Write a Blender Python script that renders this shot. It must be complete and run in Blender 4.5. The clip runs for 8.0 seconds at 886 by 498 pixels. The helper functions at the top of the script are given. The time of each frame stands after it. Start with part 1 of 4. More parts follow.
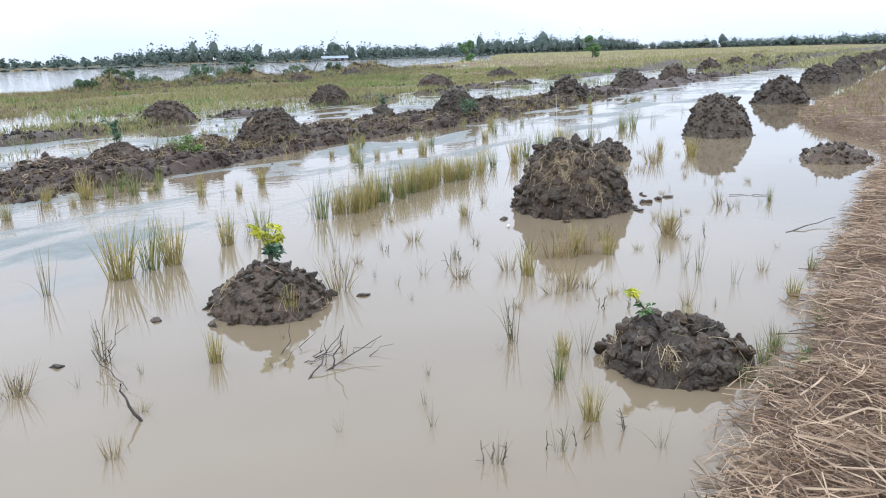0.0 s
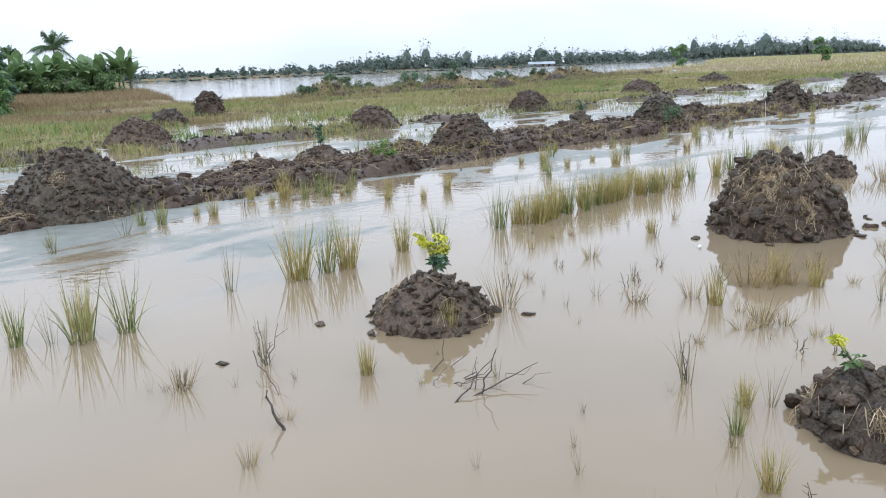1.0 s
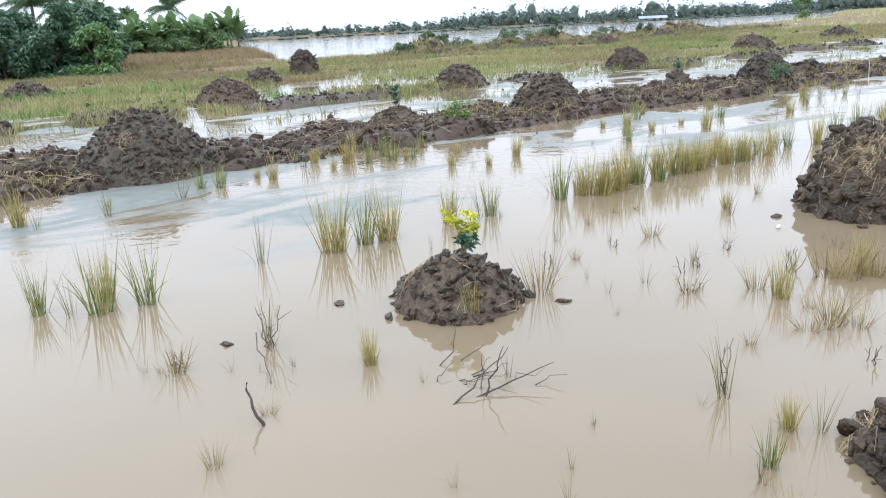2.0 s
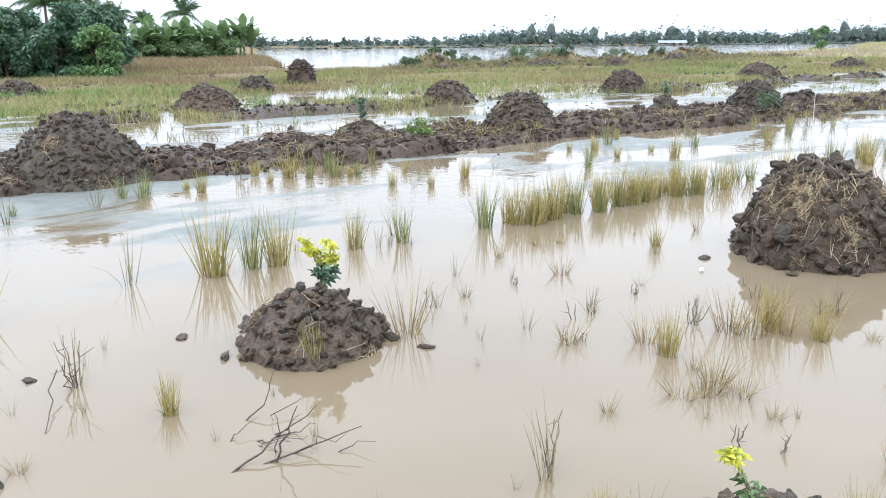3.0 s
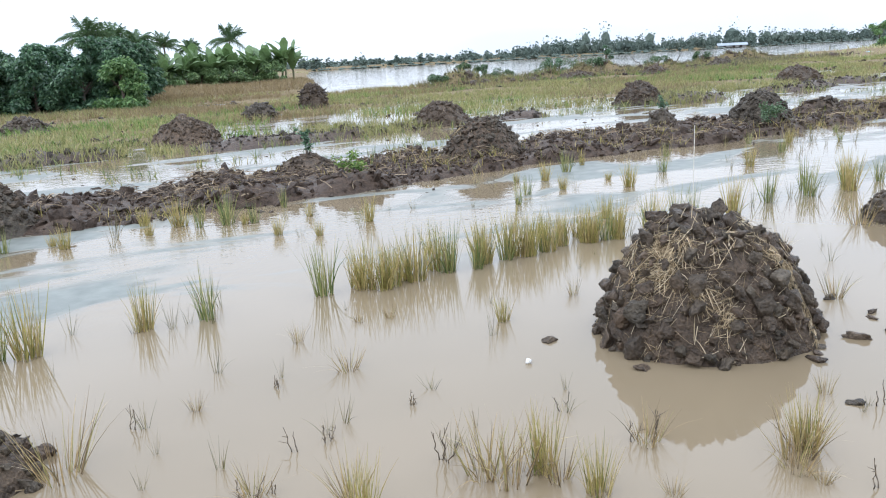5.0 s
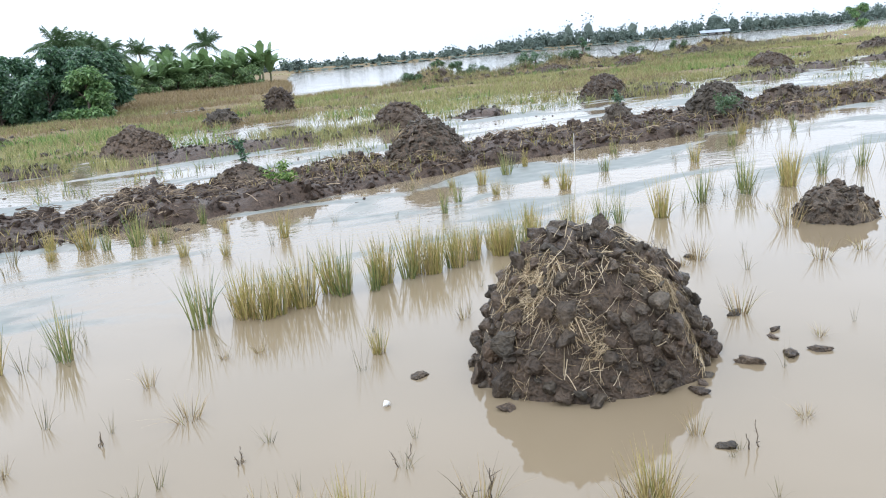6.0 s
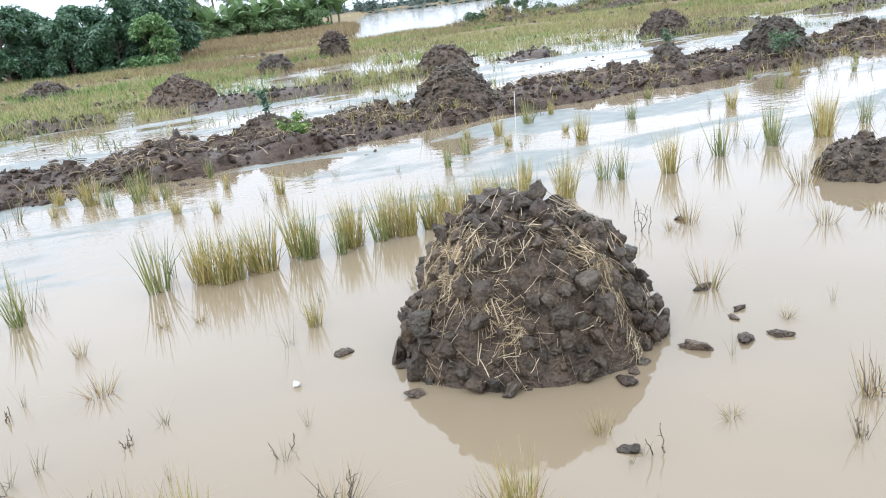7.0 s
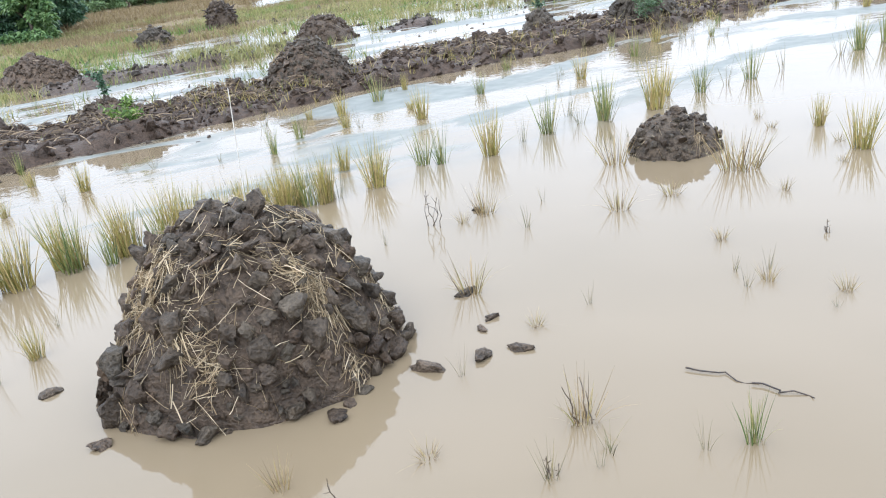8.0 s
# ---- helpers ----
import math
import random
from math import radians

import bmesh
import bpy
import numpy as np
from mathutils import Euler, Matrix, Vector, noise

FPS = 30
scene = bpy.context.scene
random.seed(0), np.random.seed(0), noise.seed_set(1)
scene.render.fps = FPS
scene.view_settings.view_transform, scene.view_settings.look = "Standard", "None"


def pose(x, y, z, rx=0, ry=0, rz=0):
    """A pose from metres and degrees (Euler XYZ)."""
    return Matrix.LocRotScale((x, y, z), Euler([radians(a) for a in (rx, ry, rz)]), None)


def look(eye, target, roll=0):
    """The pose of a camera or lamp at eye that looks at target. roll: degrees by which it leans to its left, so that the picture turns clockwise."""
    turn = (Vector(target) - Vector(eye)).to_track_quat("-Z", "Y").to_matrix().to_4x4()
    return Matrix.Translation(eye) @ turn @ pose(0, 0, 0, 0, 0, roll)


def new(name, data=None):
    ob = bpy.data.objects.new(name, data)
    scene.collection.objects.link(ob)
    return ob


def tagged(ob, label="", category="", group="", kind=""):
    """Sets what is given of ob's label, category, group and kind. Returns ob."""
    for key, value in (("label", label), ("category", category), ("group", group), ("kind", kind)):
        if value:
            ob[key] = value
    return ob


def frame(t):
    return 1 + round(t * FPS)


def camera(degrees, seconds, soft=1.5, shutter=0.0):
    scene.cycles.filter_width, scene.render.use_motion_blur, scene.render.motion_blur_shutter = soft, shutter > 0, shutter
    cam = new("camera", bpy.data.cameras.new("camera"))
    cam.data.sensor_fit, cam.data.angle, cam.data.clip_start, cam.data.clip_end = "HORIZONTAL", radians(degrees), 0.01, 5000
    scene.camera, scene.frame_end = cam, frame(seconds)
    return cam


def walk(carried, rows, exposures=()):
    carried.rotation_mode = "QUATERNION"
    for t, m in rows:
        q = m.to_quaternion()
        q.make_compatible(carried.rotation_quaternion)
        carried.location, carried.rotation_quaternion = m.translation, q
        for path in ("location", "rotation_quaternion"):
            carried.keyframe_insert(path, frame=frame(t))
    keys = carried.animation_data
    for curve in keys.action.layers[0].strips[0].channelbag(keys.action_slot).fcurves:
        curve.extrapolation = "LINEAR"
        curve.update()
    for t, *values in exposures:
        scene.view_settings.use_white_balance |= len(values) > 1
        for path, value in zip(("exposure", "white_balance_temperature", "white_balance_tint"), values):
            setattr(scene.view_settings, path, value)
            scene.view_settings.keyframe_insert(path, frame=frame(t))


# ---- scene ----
cam = camera(60.7, 8.0, soft=1.1)
PATH = [
    (0, (-1.465, -1.744, 1.752), (-1.167, 0.169, 1.253), -1.6),
    (0.5, (-1.358, -1.65, 1.755), (-1.411, 0.272, 1.206), -1.7),
    (1, (-1.245, -1.425, 1.741), (-1.461, 0.507, 1.272), -2.1),
    (1.2, (-1.207, -1.361, 1.756), (-1.506, 0.547, 1.238), -4.2),
    (2.3, (-0.594, -0.651, 1.735), (-1.105, 1.198, 1.17), -2.5),
    (2.5, (-0.421, -0.484, 1.796), (-0.881, 1.383, 1.245), -4.8),
    (3, (-0.062, -0.153, 1.692), (-0.57, 1.709, 1.167), -0.4),
    (3.5, (0.291, 0.321, 1.711), (-0.262, 2.188, 1.257), -1.0),
    (4, (0.71, 0.797, 1.679), (0.111, 2.652, 1.232), -2.5),
    (4.2, (0.874, 1.002, 1.729), (0.267, 2.844, 1.238), -2.9),
    (5.3, (1.57, 1.79, 1.779), (0.894, 3.609, 1.294), -3.0),
    (5.5, (1.707, 1.943, 1.761), (1.049, 3.767, 1.274), -3.1),
    (6, (1.986, 2.289, 1.796), (1.339, 4.115, 1.3), -5.0),
    (6.5, (2.334, 2.556, 1.768), (1.525, 4.285, 1.17), -4.0),
    (7, (2.645, 2.916, 1.784), (1.814, 4.626, 1.161), -6.6),
    (7.5, (3.041, 3.296, 1.765), (2.258, 5.051, 1.213), -8.3),
    (8, (3.436, 3.725, 1.748), (2.778, 5.469, 1.022), -7.6),
]
walk(cam, [(t, look(eye, target, roll)) for t, eye, target, roll in PATH], exposures=[(0, -0.22, 5700, 13), (0.5, -0.28, 5850, 13), (1.2, -0.28, 5850, 13), (2.3, 0.12, 5850, 12), (3.5, 0.2, 5850, 12), (4.2, 0.05, 5850, 12), (5.3, -0.09, 5800, 12), (6, -0.02, 5850, 12), (6.5, 0.15, 5850, 12), (7.3, 0.23, 5800, 12), (8, 0.23, 5800, 12)])

# ---- world and sun: bright overcast ----
world = bpy.data.worlds.new("overcast")
scene.world = world
world.use_nodes = True
wn, wl = world.node_tree.nodes, world.node_tree.links
wn.clear()
w_out, w_bg = wn.new("ShaderNodeOutputWorld"), wn.new("ShaderNodeBackground")
sky = wn.new("ShaderNodeTexSky")
sky.sky_type = "NISHITA"
sky.sun_disc = False
sky.sun_elevation, sky.sun_rotation = radians(58), radians(200)
sky.dust_density = 4.0
coord, cloud = wn.new("ShaderNodeTexCoord"), wn.new("ShaderNodeTexNoise")
squash = wn.new("ShaderNodeMapping")
squash.inputs["Scale"].default_value = (1.0, 1.0, 4.0)
cloud.inputs["Scale"].default_value, cloud.inputs["Detail"].default_value = 2.2, 5.0
ramp = wn.new("ShaderNodeValToRGB")
ramp.color_ramp.elements[0].position, ramp.color_ramp.elements[1].position = 0.34, 0.66
ramp.color_ramp.elements[0].color = (10.6, 11.6, 12.4, 1)
ramp.color_ramp.elements[1].color = (13.4, 13.9, 14.3, 1)
veil = wn.new("ShaderNodeMix")
veil.data_type = "RGBA"
veil.inputs["Factor"].default_value = 0.9
wl.new(coord.outputs["Generated"], squash.inputs["Vector"])
wl.new(squash.outputs["Vector"], cloud.inputs["Vector"])
wl.new(cloud.outputs["Fac"], ramp.inputs["Fac"])
wl.new(sky.outputs["Color"], veil.inputs["A"])
split, rise, lift = wn.new("ShaderNodeSeparateXYZ"), wn.new("ShaderNodeMapRange"), wn.new("ShaderNodeVectorMath")
rise.inputs["From Max"].default_value = 0.5
rise.inputs["To Min"].default_value, rise.inputs["To Max"].default_value = 1.0, 2.0
lift.operation = "SCALE"
wl.new(coord.outputs["Generated"], split.inputs["Vector"])
wl.new(split.outputs["Z"], rise.inputs["Value"])
wl.new(ramp.outputs["Color"], lift.inputs[0])
wl.new(rise.outputs["Result"], lift.inputs["Scale"])
wl.new(lift.outputs["Vector"], veil.inputs["B"])
wl.new(veil.outputs["Result"], w_bg.inputs["Color"])
w_bg.inputs["Strength"].default_value = 0.105
wl.new(w_bg.outputs["Background"], w_out.inputs["Surface"])

sun_data = bpy.data.lights.new("sun", "SUN")
sun_data.energy, sun_data.angle, sun_data.color = 0.9, radians(20), (1.0, 0.96, 0.9)
sun = new("sun", sun_data)
sun.matrix_world = look((0, 0, 50), (12, 33, 0))

# ---- plan: u runs along the bank, v away from it over the field ----
UX, UY = 0.664, 0.748


def place(u, v, z=0.0):
    return Vector((u * UX - v * UY, u * UY + v * UX, z))


rng = np.random.default_rng(7)


# ---- materials ----
def material(name):
    m = bpy.data.materials.new(name)
    m.use_nodes = True
    return m, m.node_tree.nodes, m.node_tree.links, m.node_tree.nodes["Principled BSDF"]


def noise_mix(n, l, scale, low, high, a=0.35, b=0.65, detail=6.0, space="Object"):
    """A colour that wanders between low and high with a noise in metres."""
    tc, nz, cr = n.new("ShaderNodeTexCoord"), n.new("ShaderNodeTexNoise"), n.new("ShaderNodeValToRGB")
    nz.inputs["Scale"].default_value, nz.inputs["Detail"].default_value = scale, detail
    cr.color_ramp.elements[0].position, cr.color_ramp.elements[1].position = a, b
    cr.color_ramp.elements[0].color, cr.color_ramp.elements[1].color = (*low, 1), (*high, 1)
    if space == "World":
        geo = n.new("ShaderNodeNewGeometry")
        l.new(geo.outputs["Position"], nz.inputs["Vector"])
    else:
        l.new(tc.outputs[space], nz.inputs["Vector"])
    l.new(nz.outputs["Fac"], cr.inputs["Fac"])
    return cr.outputs["Color"], nz.outputs["Fac"]


def mixed(n, l, a, b, fac, mode="MIX"):
    mx = n.new("ShaderNodeMix")
    mx.data_type, mx.blend_type = "RGBA", mode
    l.new(a, mx.inputs["A"])
    l.new(b, mx.inputs["B"])
    if isinstance(fac, float):
        mx.inputs["Factor"].default_value = fac
    else:
        l.new(fac, mx.inputs["Factor"])
    return mx.outputs["Result"]


def bumped(n, l, bsdf, heights, strength, distance):
    last = None
    for h, s, d in zip(heights, strength, distance):
        b = n.new("ShaderNodeBump")
        b.inputs["Strength"].default_value, b.inputs["Distance"].default_value = s, d
        l.new(h, b.inputs["Height"])
        if last:
            l.new(last, b.inputs["Normal"])
        last = b.outputs["Normal"]
    l.new(last, bsdf.inputs["Normal"])


def mud_material(name, dark, light, rough):
    m, n, l, p = material(name)
    c1, h1 = noise_mix(n, l, 11.0, dark, light, 0.3, 0.72, 8.0, "World")
    c2, h2 = noise_mix(n, l, 60.0, tuple(0.6 * x for x in dark), tuple(1.25 * x for x in light), 0.3, 0.7, 6.0, "World")
    col = mixed(n, l, c1, c2, 0.45)
    info, hue = n.new("ShaderNodeObjectInfo"), n.new("ShaderNodeHueSaturation")
    rr = n.new("ShaderNodeMapRange")
    rr.inputs["To Min"].default_value, rr.inputs["To Max"].default_value = 0.7, 1.3
    l.new(info.outputs["Random"], rr.inputs["Value"])
    l.new(rr.outputs["Result"], hue.inputs["Value"])
    # some clods are greyer, some redder than the rest
    turn, tint = n.new("ShaderNodeMath"), n.new("ShaderNodeValToRGB")
    turn.operation = "FRACT"
    seven = n.new("ShaderNodeMath")
    seven.operation = "MULTIPLY"
    seven.inputs[1].default_value = 7.3
    l.new(info.outputs["Random"], seven.inputs[0])
    l.new(seven.outputs["Value"], turn.inputs[0])
    l.new(turn.outputs["Value"], tint.inputs["Fac"])
    tint.color_ramp.elements[0].color, tint.color_ramp.elements[1].color = (1.12, 0.98, 0.88, 1), (0.96, 1.0, 0.98, 1)
    l.new(mixed(n, l, col, tint.outputs["Color"], 1.0, "MULTIPLY"), hue.inputs["Color"])
    l.new(hue.outputs["Color"], p.inputs["Base Color"])
    rmap = n.new("ShaderNodeMapRange")
    rmap.inputs["To Min"].default_value, rmap.inputs["To Max"].default_value = rough - 0.2, rough + 0.2
    l.new(h2, rmap.inputs["Value"])
    l.new(rmap.outputs["Result"], p.inputs["Roughness"])
    p.inputs["Specular IOR Level"].default_value = 0.28
    bumped(n, l, p, (h1, h2), (0.8, 0.9), (0.07, 0.022))
    return m


CLAY = mud_material("wet_clay", (0.011, 0.0088, 0.007), (0.118, 0.092, 0.067), 0.52)
RIDGE_CLAY = mud_material("ridge_clay", (0.012, 0.009, 0.007), (0.088, 0.066, 0.050), 0.58)
BANK_SOIL = mud_material("bank_soil", (0.050, 0.037, 0.028), (0.20, 0.15, 0.11), 0.85)
FIELD_SOIL = mud_material("field_soil", (0.070, 0.058, 0.032), (0.200, 0.165, 0.090), 0.85)


def blade_material(name, colours, rough=0.6):
    """Blades of one plant: each takes its own colour between the given ones."""
    m, n, l, p = material(name)
    geo, cr = n.new("ShaderNodeNewGeometry"), n.new("ShaderNodeValToRGB")
    while len(cr.color_ramp.elements) < len(colours):
        cr.color_ramp.elements.new(0.5)
    for i, (e, c) in enumerate(zip(cr.color_ramp.elements, colours)):
        e.position, e.color = i / max(1, len(colours) - 1), (*c, 1)
    l.new(geo.outputs["Random Per Island"], cr.inputs["Fac"])
    c2, _ = noise_mix(n, l, 9.0, (0.65, 0.62, 0.55), (1.2, 1.15, 1.05), 0.3, 0.7, 3.0)
    col = mixed(n, l, cr.outputs["Color"], c2, 1.0, "MULTIPLY")
    l.new(col, p.inputs["Base Color"])
    p.inputs["Roughness"].default_value = rough
    trans = n.new("ShaderNodeBsdfTranslucent")
    mix, out = n.new("ShaderNodeMixShader"), n["Material Output"]
    mix.inputs["Fac"].default_value = 0.3
    l.new(col, trans.inputs["Color"])
    l.new(p.outputs["BSDF"], mix.inputs[1])
    l.new(trans.outputs["BSDF"], mix.inputs[2])
    l.new(mix.outputs["Shader"], out.inputs["Surface"])
    return m


RICE_GREEN = blade_material("rice_green", [(0.08, 0.13, 0.045), (0.14, 0.20, 0.065), (0.25, 0.28, 0.10), (0.42, 0.37, 0.18)])
RICE_THIN = blade_material("rice_thin", [(0.07, 0.06, 0.04), (0.14, 0.16, 0.07), (0.23, 0.20, 0.11), (0.34, 0.29, 0.17)])
RICE_YELLOW = blade_material("rice_yellow", [(0.13, 0.17, 0.05), (0.30, 0.29, 0.09), (0.45, 0.38, 0.14), (0.50, 0.41, 0.21), (0.33, 0.24, 0.11)])
RICE_DRY = blade_material("rice_dry", [(0.11, 0.085, 0.055), (0.30, 0.22, 0.12), (0.46, 0.35, 0.19), (0.30, 0.29, 0.12)])
BANK_STRAW = blade_material("bank_straw", [(0.10, 0.068, 0.045), (0.27, 0.185, 0.125), (0.45, 0.33, 0.23), (0.62, 0.49, 0.36)], 0.75)
STRAW = blade_material("straw", [(0.15, 0.11, 0.06), (0.35, 0.27, 0.17), (0.53, 0.44, 0.30), (0.70, 0.61, 0.47)], 0.7)
RIDGE_STRAW = blade_material("ridge_straw", [(0.08, 0.06, 0.04), (0.22, 0.165, 0.115), (0.40, 0.32, 0.23)], 0.8)
TAN_GRASS = blade_material("tan_grass", [(0.16, 0.12, 0.065), (0.28, 0.215, 0.125), (0.24, 0.20, 0.10)])
FIELD_GRASS = blade_material("field_grass", [(0.17, 0.20, 0.07), (0.29, 0.29, 0.12), (0.40, 0.365, 0.18), (0.20, 0.25, 0.085)])
FAR_GRASS = blade_material("far_grass", [(0.33, 0.34, 0.17), (0.43, 0.42, 0.23), (0.50, 0.47, 0.29)])
WEED_GREEN = blade_material("weed_green", [(0.07, 0.14, 0.03), (0.13, 0.24, 0.05), (0.22, 0.30, 0.08)])
LEAF_DARK = blade_material("leaf_dark", [(0.040, 0.090, 0.056), (0.072, 0.150, 0.088), (0.16, 0.275, 0.15)], 0.36)
LEAF_MID = blade_material("leaf_mid", [(0.07, 0.15, 0.055), (0.13, 0.25, 0.09), (0.24, 0.37, 0.15)], 0.45)
LEAF_PALM = blade_material("leaf_palm", [(0.05, 0.10, 0.05), (0.09, 0.16, 0.08), (0.14, 0.22, 0.11)], 0.45)
LEAF_BANANA = blade_material("leaf_banana", [(0.085, 0.15, 0.065), (0.14, 0.235, 0.10), (0.25, 0.35, 0.16)], 0.45)
LEAF_YELLOW = blade_material("leaf_yellow", [(0.50, 0.54, 0.06), (0.70, 0.68, 0.10), (0.36, 0.46, 0.07)], 0.5)
# Far foliage: distance haze is painted in as paler, bluer leaf colours.
LEAF_HAZED = blade_material("leaf_hazed", [(0.080, 0.120, 0.112), (0.11, 0.155, 0.140), (0.15, 0.195, 0.170)], 0.7)


def plain(name, low, high, scale, rough, metal=0.0):
    m, n, l, p = material(name)
    c, h = noise_mix(n, l, scale, low, high)
    l.new(c, p.inputs["Base Color"])
    p.inputs["Roughness"].default_value, p.inputs["Metallic"].default_value = rough, metal
    bumped(n, l, p, (h,), (0.3,), (0.01,))
    return m


BARK = plain("bark", (0.06, 0.045, 0.035), (0.17, 0.13, 0.10), 14.0, 0.85)
TWIG = plain("twig", (0.030, 0.022, 0.018), (0.085, 0.062, 0.048), 30.0, 0.7)
STEM = plain("stem", (0.10, 0.10, 0.05), (0.22, 0.22, 0.11), 25.0, 0.6)
DRY_STALK = plain("dry_stalk", (0.075, 0.058, 0.042), (0.20, 0.155, 0.105), 40.0, 0.75)
CANE = plain("cane", (0.50, 0.47, 0.40), (0.66, 0.62, 0.55), 12.0, 0.6)
FOAM = plain("foam", (0.70, 0.69, 0.64), (0.82, 0.80, 0.76), 20.0, 0.6)
ROOF_SHEET = plain("roof_sheet", (0.20, 0.235, 0.26), (0.28, 0.32, 0.35), 0.4, 0.45)
HOUSE_WALL = plain("house_wall", (0.30, 0.30, 0.29), (0.45, 0.44, 0.42), 0.6, 0.8)
BLUE_SHEET = plain("blue_sheet", (0.20, 0.45, 0.62), (0.42, 0.66, 0.78), 2.0, 0.5)


def water_material():
    m, n, l, p = material("muddy_water")
    c, _ = noise_mix(n, l, 0.22, (0.178, 0.136, 0.084), (0.208, 0.163, 0.106), 0.3, 0.7, 4.0, "World")
    p.inputs["IOR"].default_value = 1.40
    geo = n.new("ShaderNodeNewGeometry")
    _, fine = noise_mix(n, l, 6.0, (0, 0, 0), (1, 1, 1), 0.3, 0.7, 3.0, "World")
    _, broad = noise_mix(n, l, 1.3, (0, 0, 0), (1, 1, 1), 0.3, 0.7, 2.0, "World")
    # Wind ruffles the open strip between the stubble and the ridge.
    patch, _ = noise_mix(n, l, 0.4, (0.15, 0.15, 0.15), (1, 1, 1), 0.38, 0.58, 4.0, "World")
    across = n.new("ShaderNodeVectorMath")
    across.operation = "DOT_PRODUCT"
    across.inputs[1].default_value = (-UY, UX, 0)
    l.new(geo.outputs["Position"], across.inputs[0])
    zone = n.new("ShaderNodeMapRange")
    zone.interpolation_type = "SMOOTHSTEP"
    zone.inputs["From Min"].default_value, zone.inputs["From Max"].default_value = 5.2, 6.6
    l.new(across.outputs["Value"], zone.inputs["Value"])
    calm, open_ = n.new("ShaderNodeMapRange"), n.new("ShaderNodeMapRange")
    for node, lo, hi, t0, t1 in ((calm, 20.0, 24.0, 1.0, 0.3), (open_, 36.0, 46.0, 0.0, 0.5)):
        node.interpolation_type = "SMOOTHSTEP"
        for key, val in (("From Min", lo), ("From Max", hi), ("To Min", t0), ("To Max", t1)):
            node.inputs[key].default_value = val
        l.new(across.outputs["Value"], node.inputs["Value"])
    strip, most = n.new("ShaderNodeMath"), n.new("ShaderNodeMath")
    strip.operation, most.operation = "MULTIPLY", "MAXIMUM"
    l.new(zone.outputs["Result"], strip.inputs[0])
    l.new(calm.outputs["Result"], strip.inputs[1])
    both, amp = n.new("ShaderNodeMath"), n.new("ShaderNodeMapRange")
    both.operation = "MULTIPLY"
    l.new(strip.outputs["Value"], both.inputs[0])
    l.new(patch, both.inputs[1])
    amp.inputs["To Min"].default_value, amp.inputs["To Max"].default_value = 0.010, 0.13
    l.new(both.outputs["Value"], most.inputs[0])
    l.new(open_.outputs["Result"], most.inputs[1])
    amp.clamp = False
    l.new(most.outputs["Value"], amp.inputs["Value"])
    # A thin grey-green film drifts in long streaks on the open strip.
    along, film, edge = n.new("ShaderNodeMapping"), n.new("ShaderNodeTexNoise"), n.new("ShaderNodeValToRGB")
    along.vector_type = "TEXTURE"
    along.inputs["Rotation"].default_value = (0, 0, math.atan2(UY, UX))
    along.inputs["Scale"].default_value = (2.6, 1.0, 1.0)
    film.inputs["Scale"].default_value, film.inputs["Detail"].default_value, film.inputs["Distortion"].default_value = 0.85, 5.0, 0.8
    edge.color_ramp.elements[0].position, edge.color_ramp.elements[1].position = 0.49, 0.58
    l.new(geo.outputs["Position"], along.inputs["Vector"])
    l.new(along.outputs["Vector"], film.inputs["Vector"])
    l.new(film.outputs["Fac"], edge.inputs["Fac"])
    cover, thin, dull = n.new("ShaderNodeMath"), n.new("ShaderNodeMath"), n.new("ShaderNodeMapRange")
    cover.operation, thin.operation = "MULTIPLY", "MULTIPLY"
    thin.inputs[1].default_value = 0.9
    l.new(strip.outputs["Value"], cover.inputs[0])
    l.new(edge.outputs["Color"], cover.inputs[1])
    l.new(cover.outputs["Value"], thin.inputs[0])
    scum, _ = noise_mix(n, l, 5.0, (0.115, 0.13, 0.12), (0.19, 0.205, 0.185), 0.3, 0.7, 5.0, "World")
    l.new(mixed(n, l, c, scum, thin.outputs["Value"]), p.inputs["Base Color"])
    dull.inputs["To Min"].default_value, dull.inputs["To Max"].default_value = 0.03, 0.5
    l.new(cover.outputs["Value"], dull.inputs["Value"])
    l.new(dull.outputs["Result"], p.inputs["Roughness"])
    b1, b2 = n.new("ShaderNodeBump"), n.new("ShaderNodeBump")
    b1.inputs["Strength"].default_value, b1.inputs["Distance"].default_value = 0.02, 0.1
    b2.inputs["Distance"].default_value = 0.06
    l.new(broad, b1.inputs["Height"])
    l.new(fine, b2.inputs["Height"])
    l.new(amp.outputs["Result"], b2.inputs["Strength"])
    l.new(b1.outputs["Normal"], b2.inputs["Normal"])
    l.new(b2.outputs["Normal"], p.inputs["Normal"])
    return m


WATER = water_material()


# ---- mesh helpers ----
def quad_mesh(name, verts, faces, mats, smooth=False, slots=None):
    """A mesh from arrays of corners and of faces with equally many corners each."""
    me = bpy.data.meshes.new(name)
    verts, faces = np.asarray(verts, np.float32), np.asarray(faces, np.int32)
    k = faces.shape[1]
    me.vertices.add(len(verts))
    me.vertices.foreach_set("co", verts.ravel())
    me.loops.add(faces.size)
    me.loops.foreach_set("vertex_index", faces.ravel())
    me.polygons.add(len(faces))
    me.polygons.foreach_set("loop_start", np.arange(0, faces.size, k, dtype=np.int32))
    for m in mats:
        me.materials.append(m)
    if slots is not None:
        me.polygons.foreach_set("material_index", np.asarray(slots, np.int32))
    me.polygons.foreach_set("use_smooth", np.full(len(faces), smooth))
    me.update(calc_edges=True)
    me.validate()
    return me


def under(ob, parent, m=None):
    ob.parent = parent
    if m is not None:
        ob.matrix_basis = m
    return ob


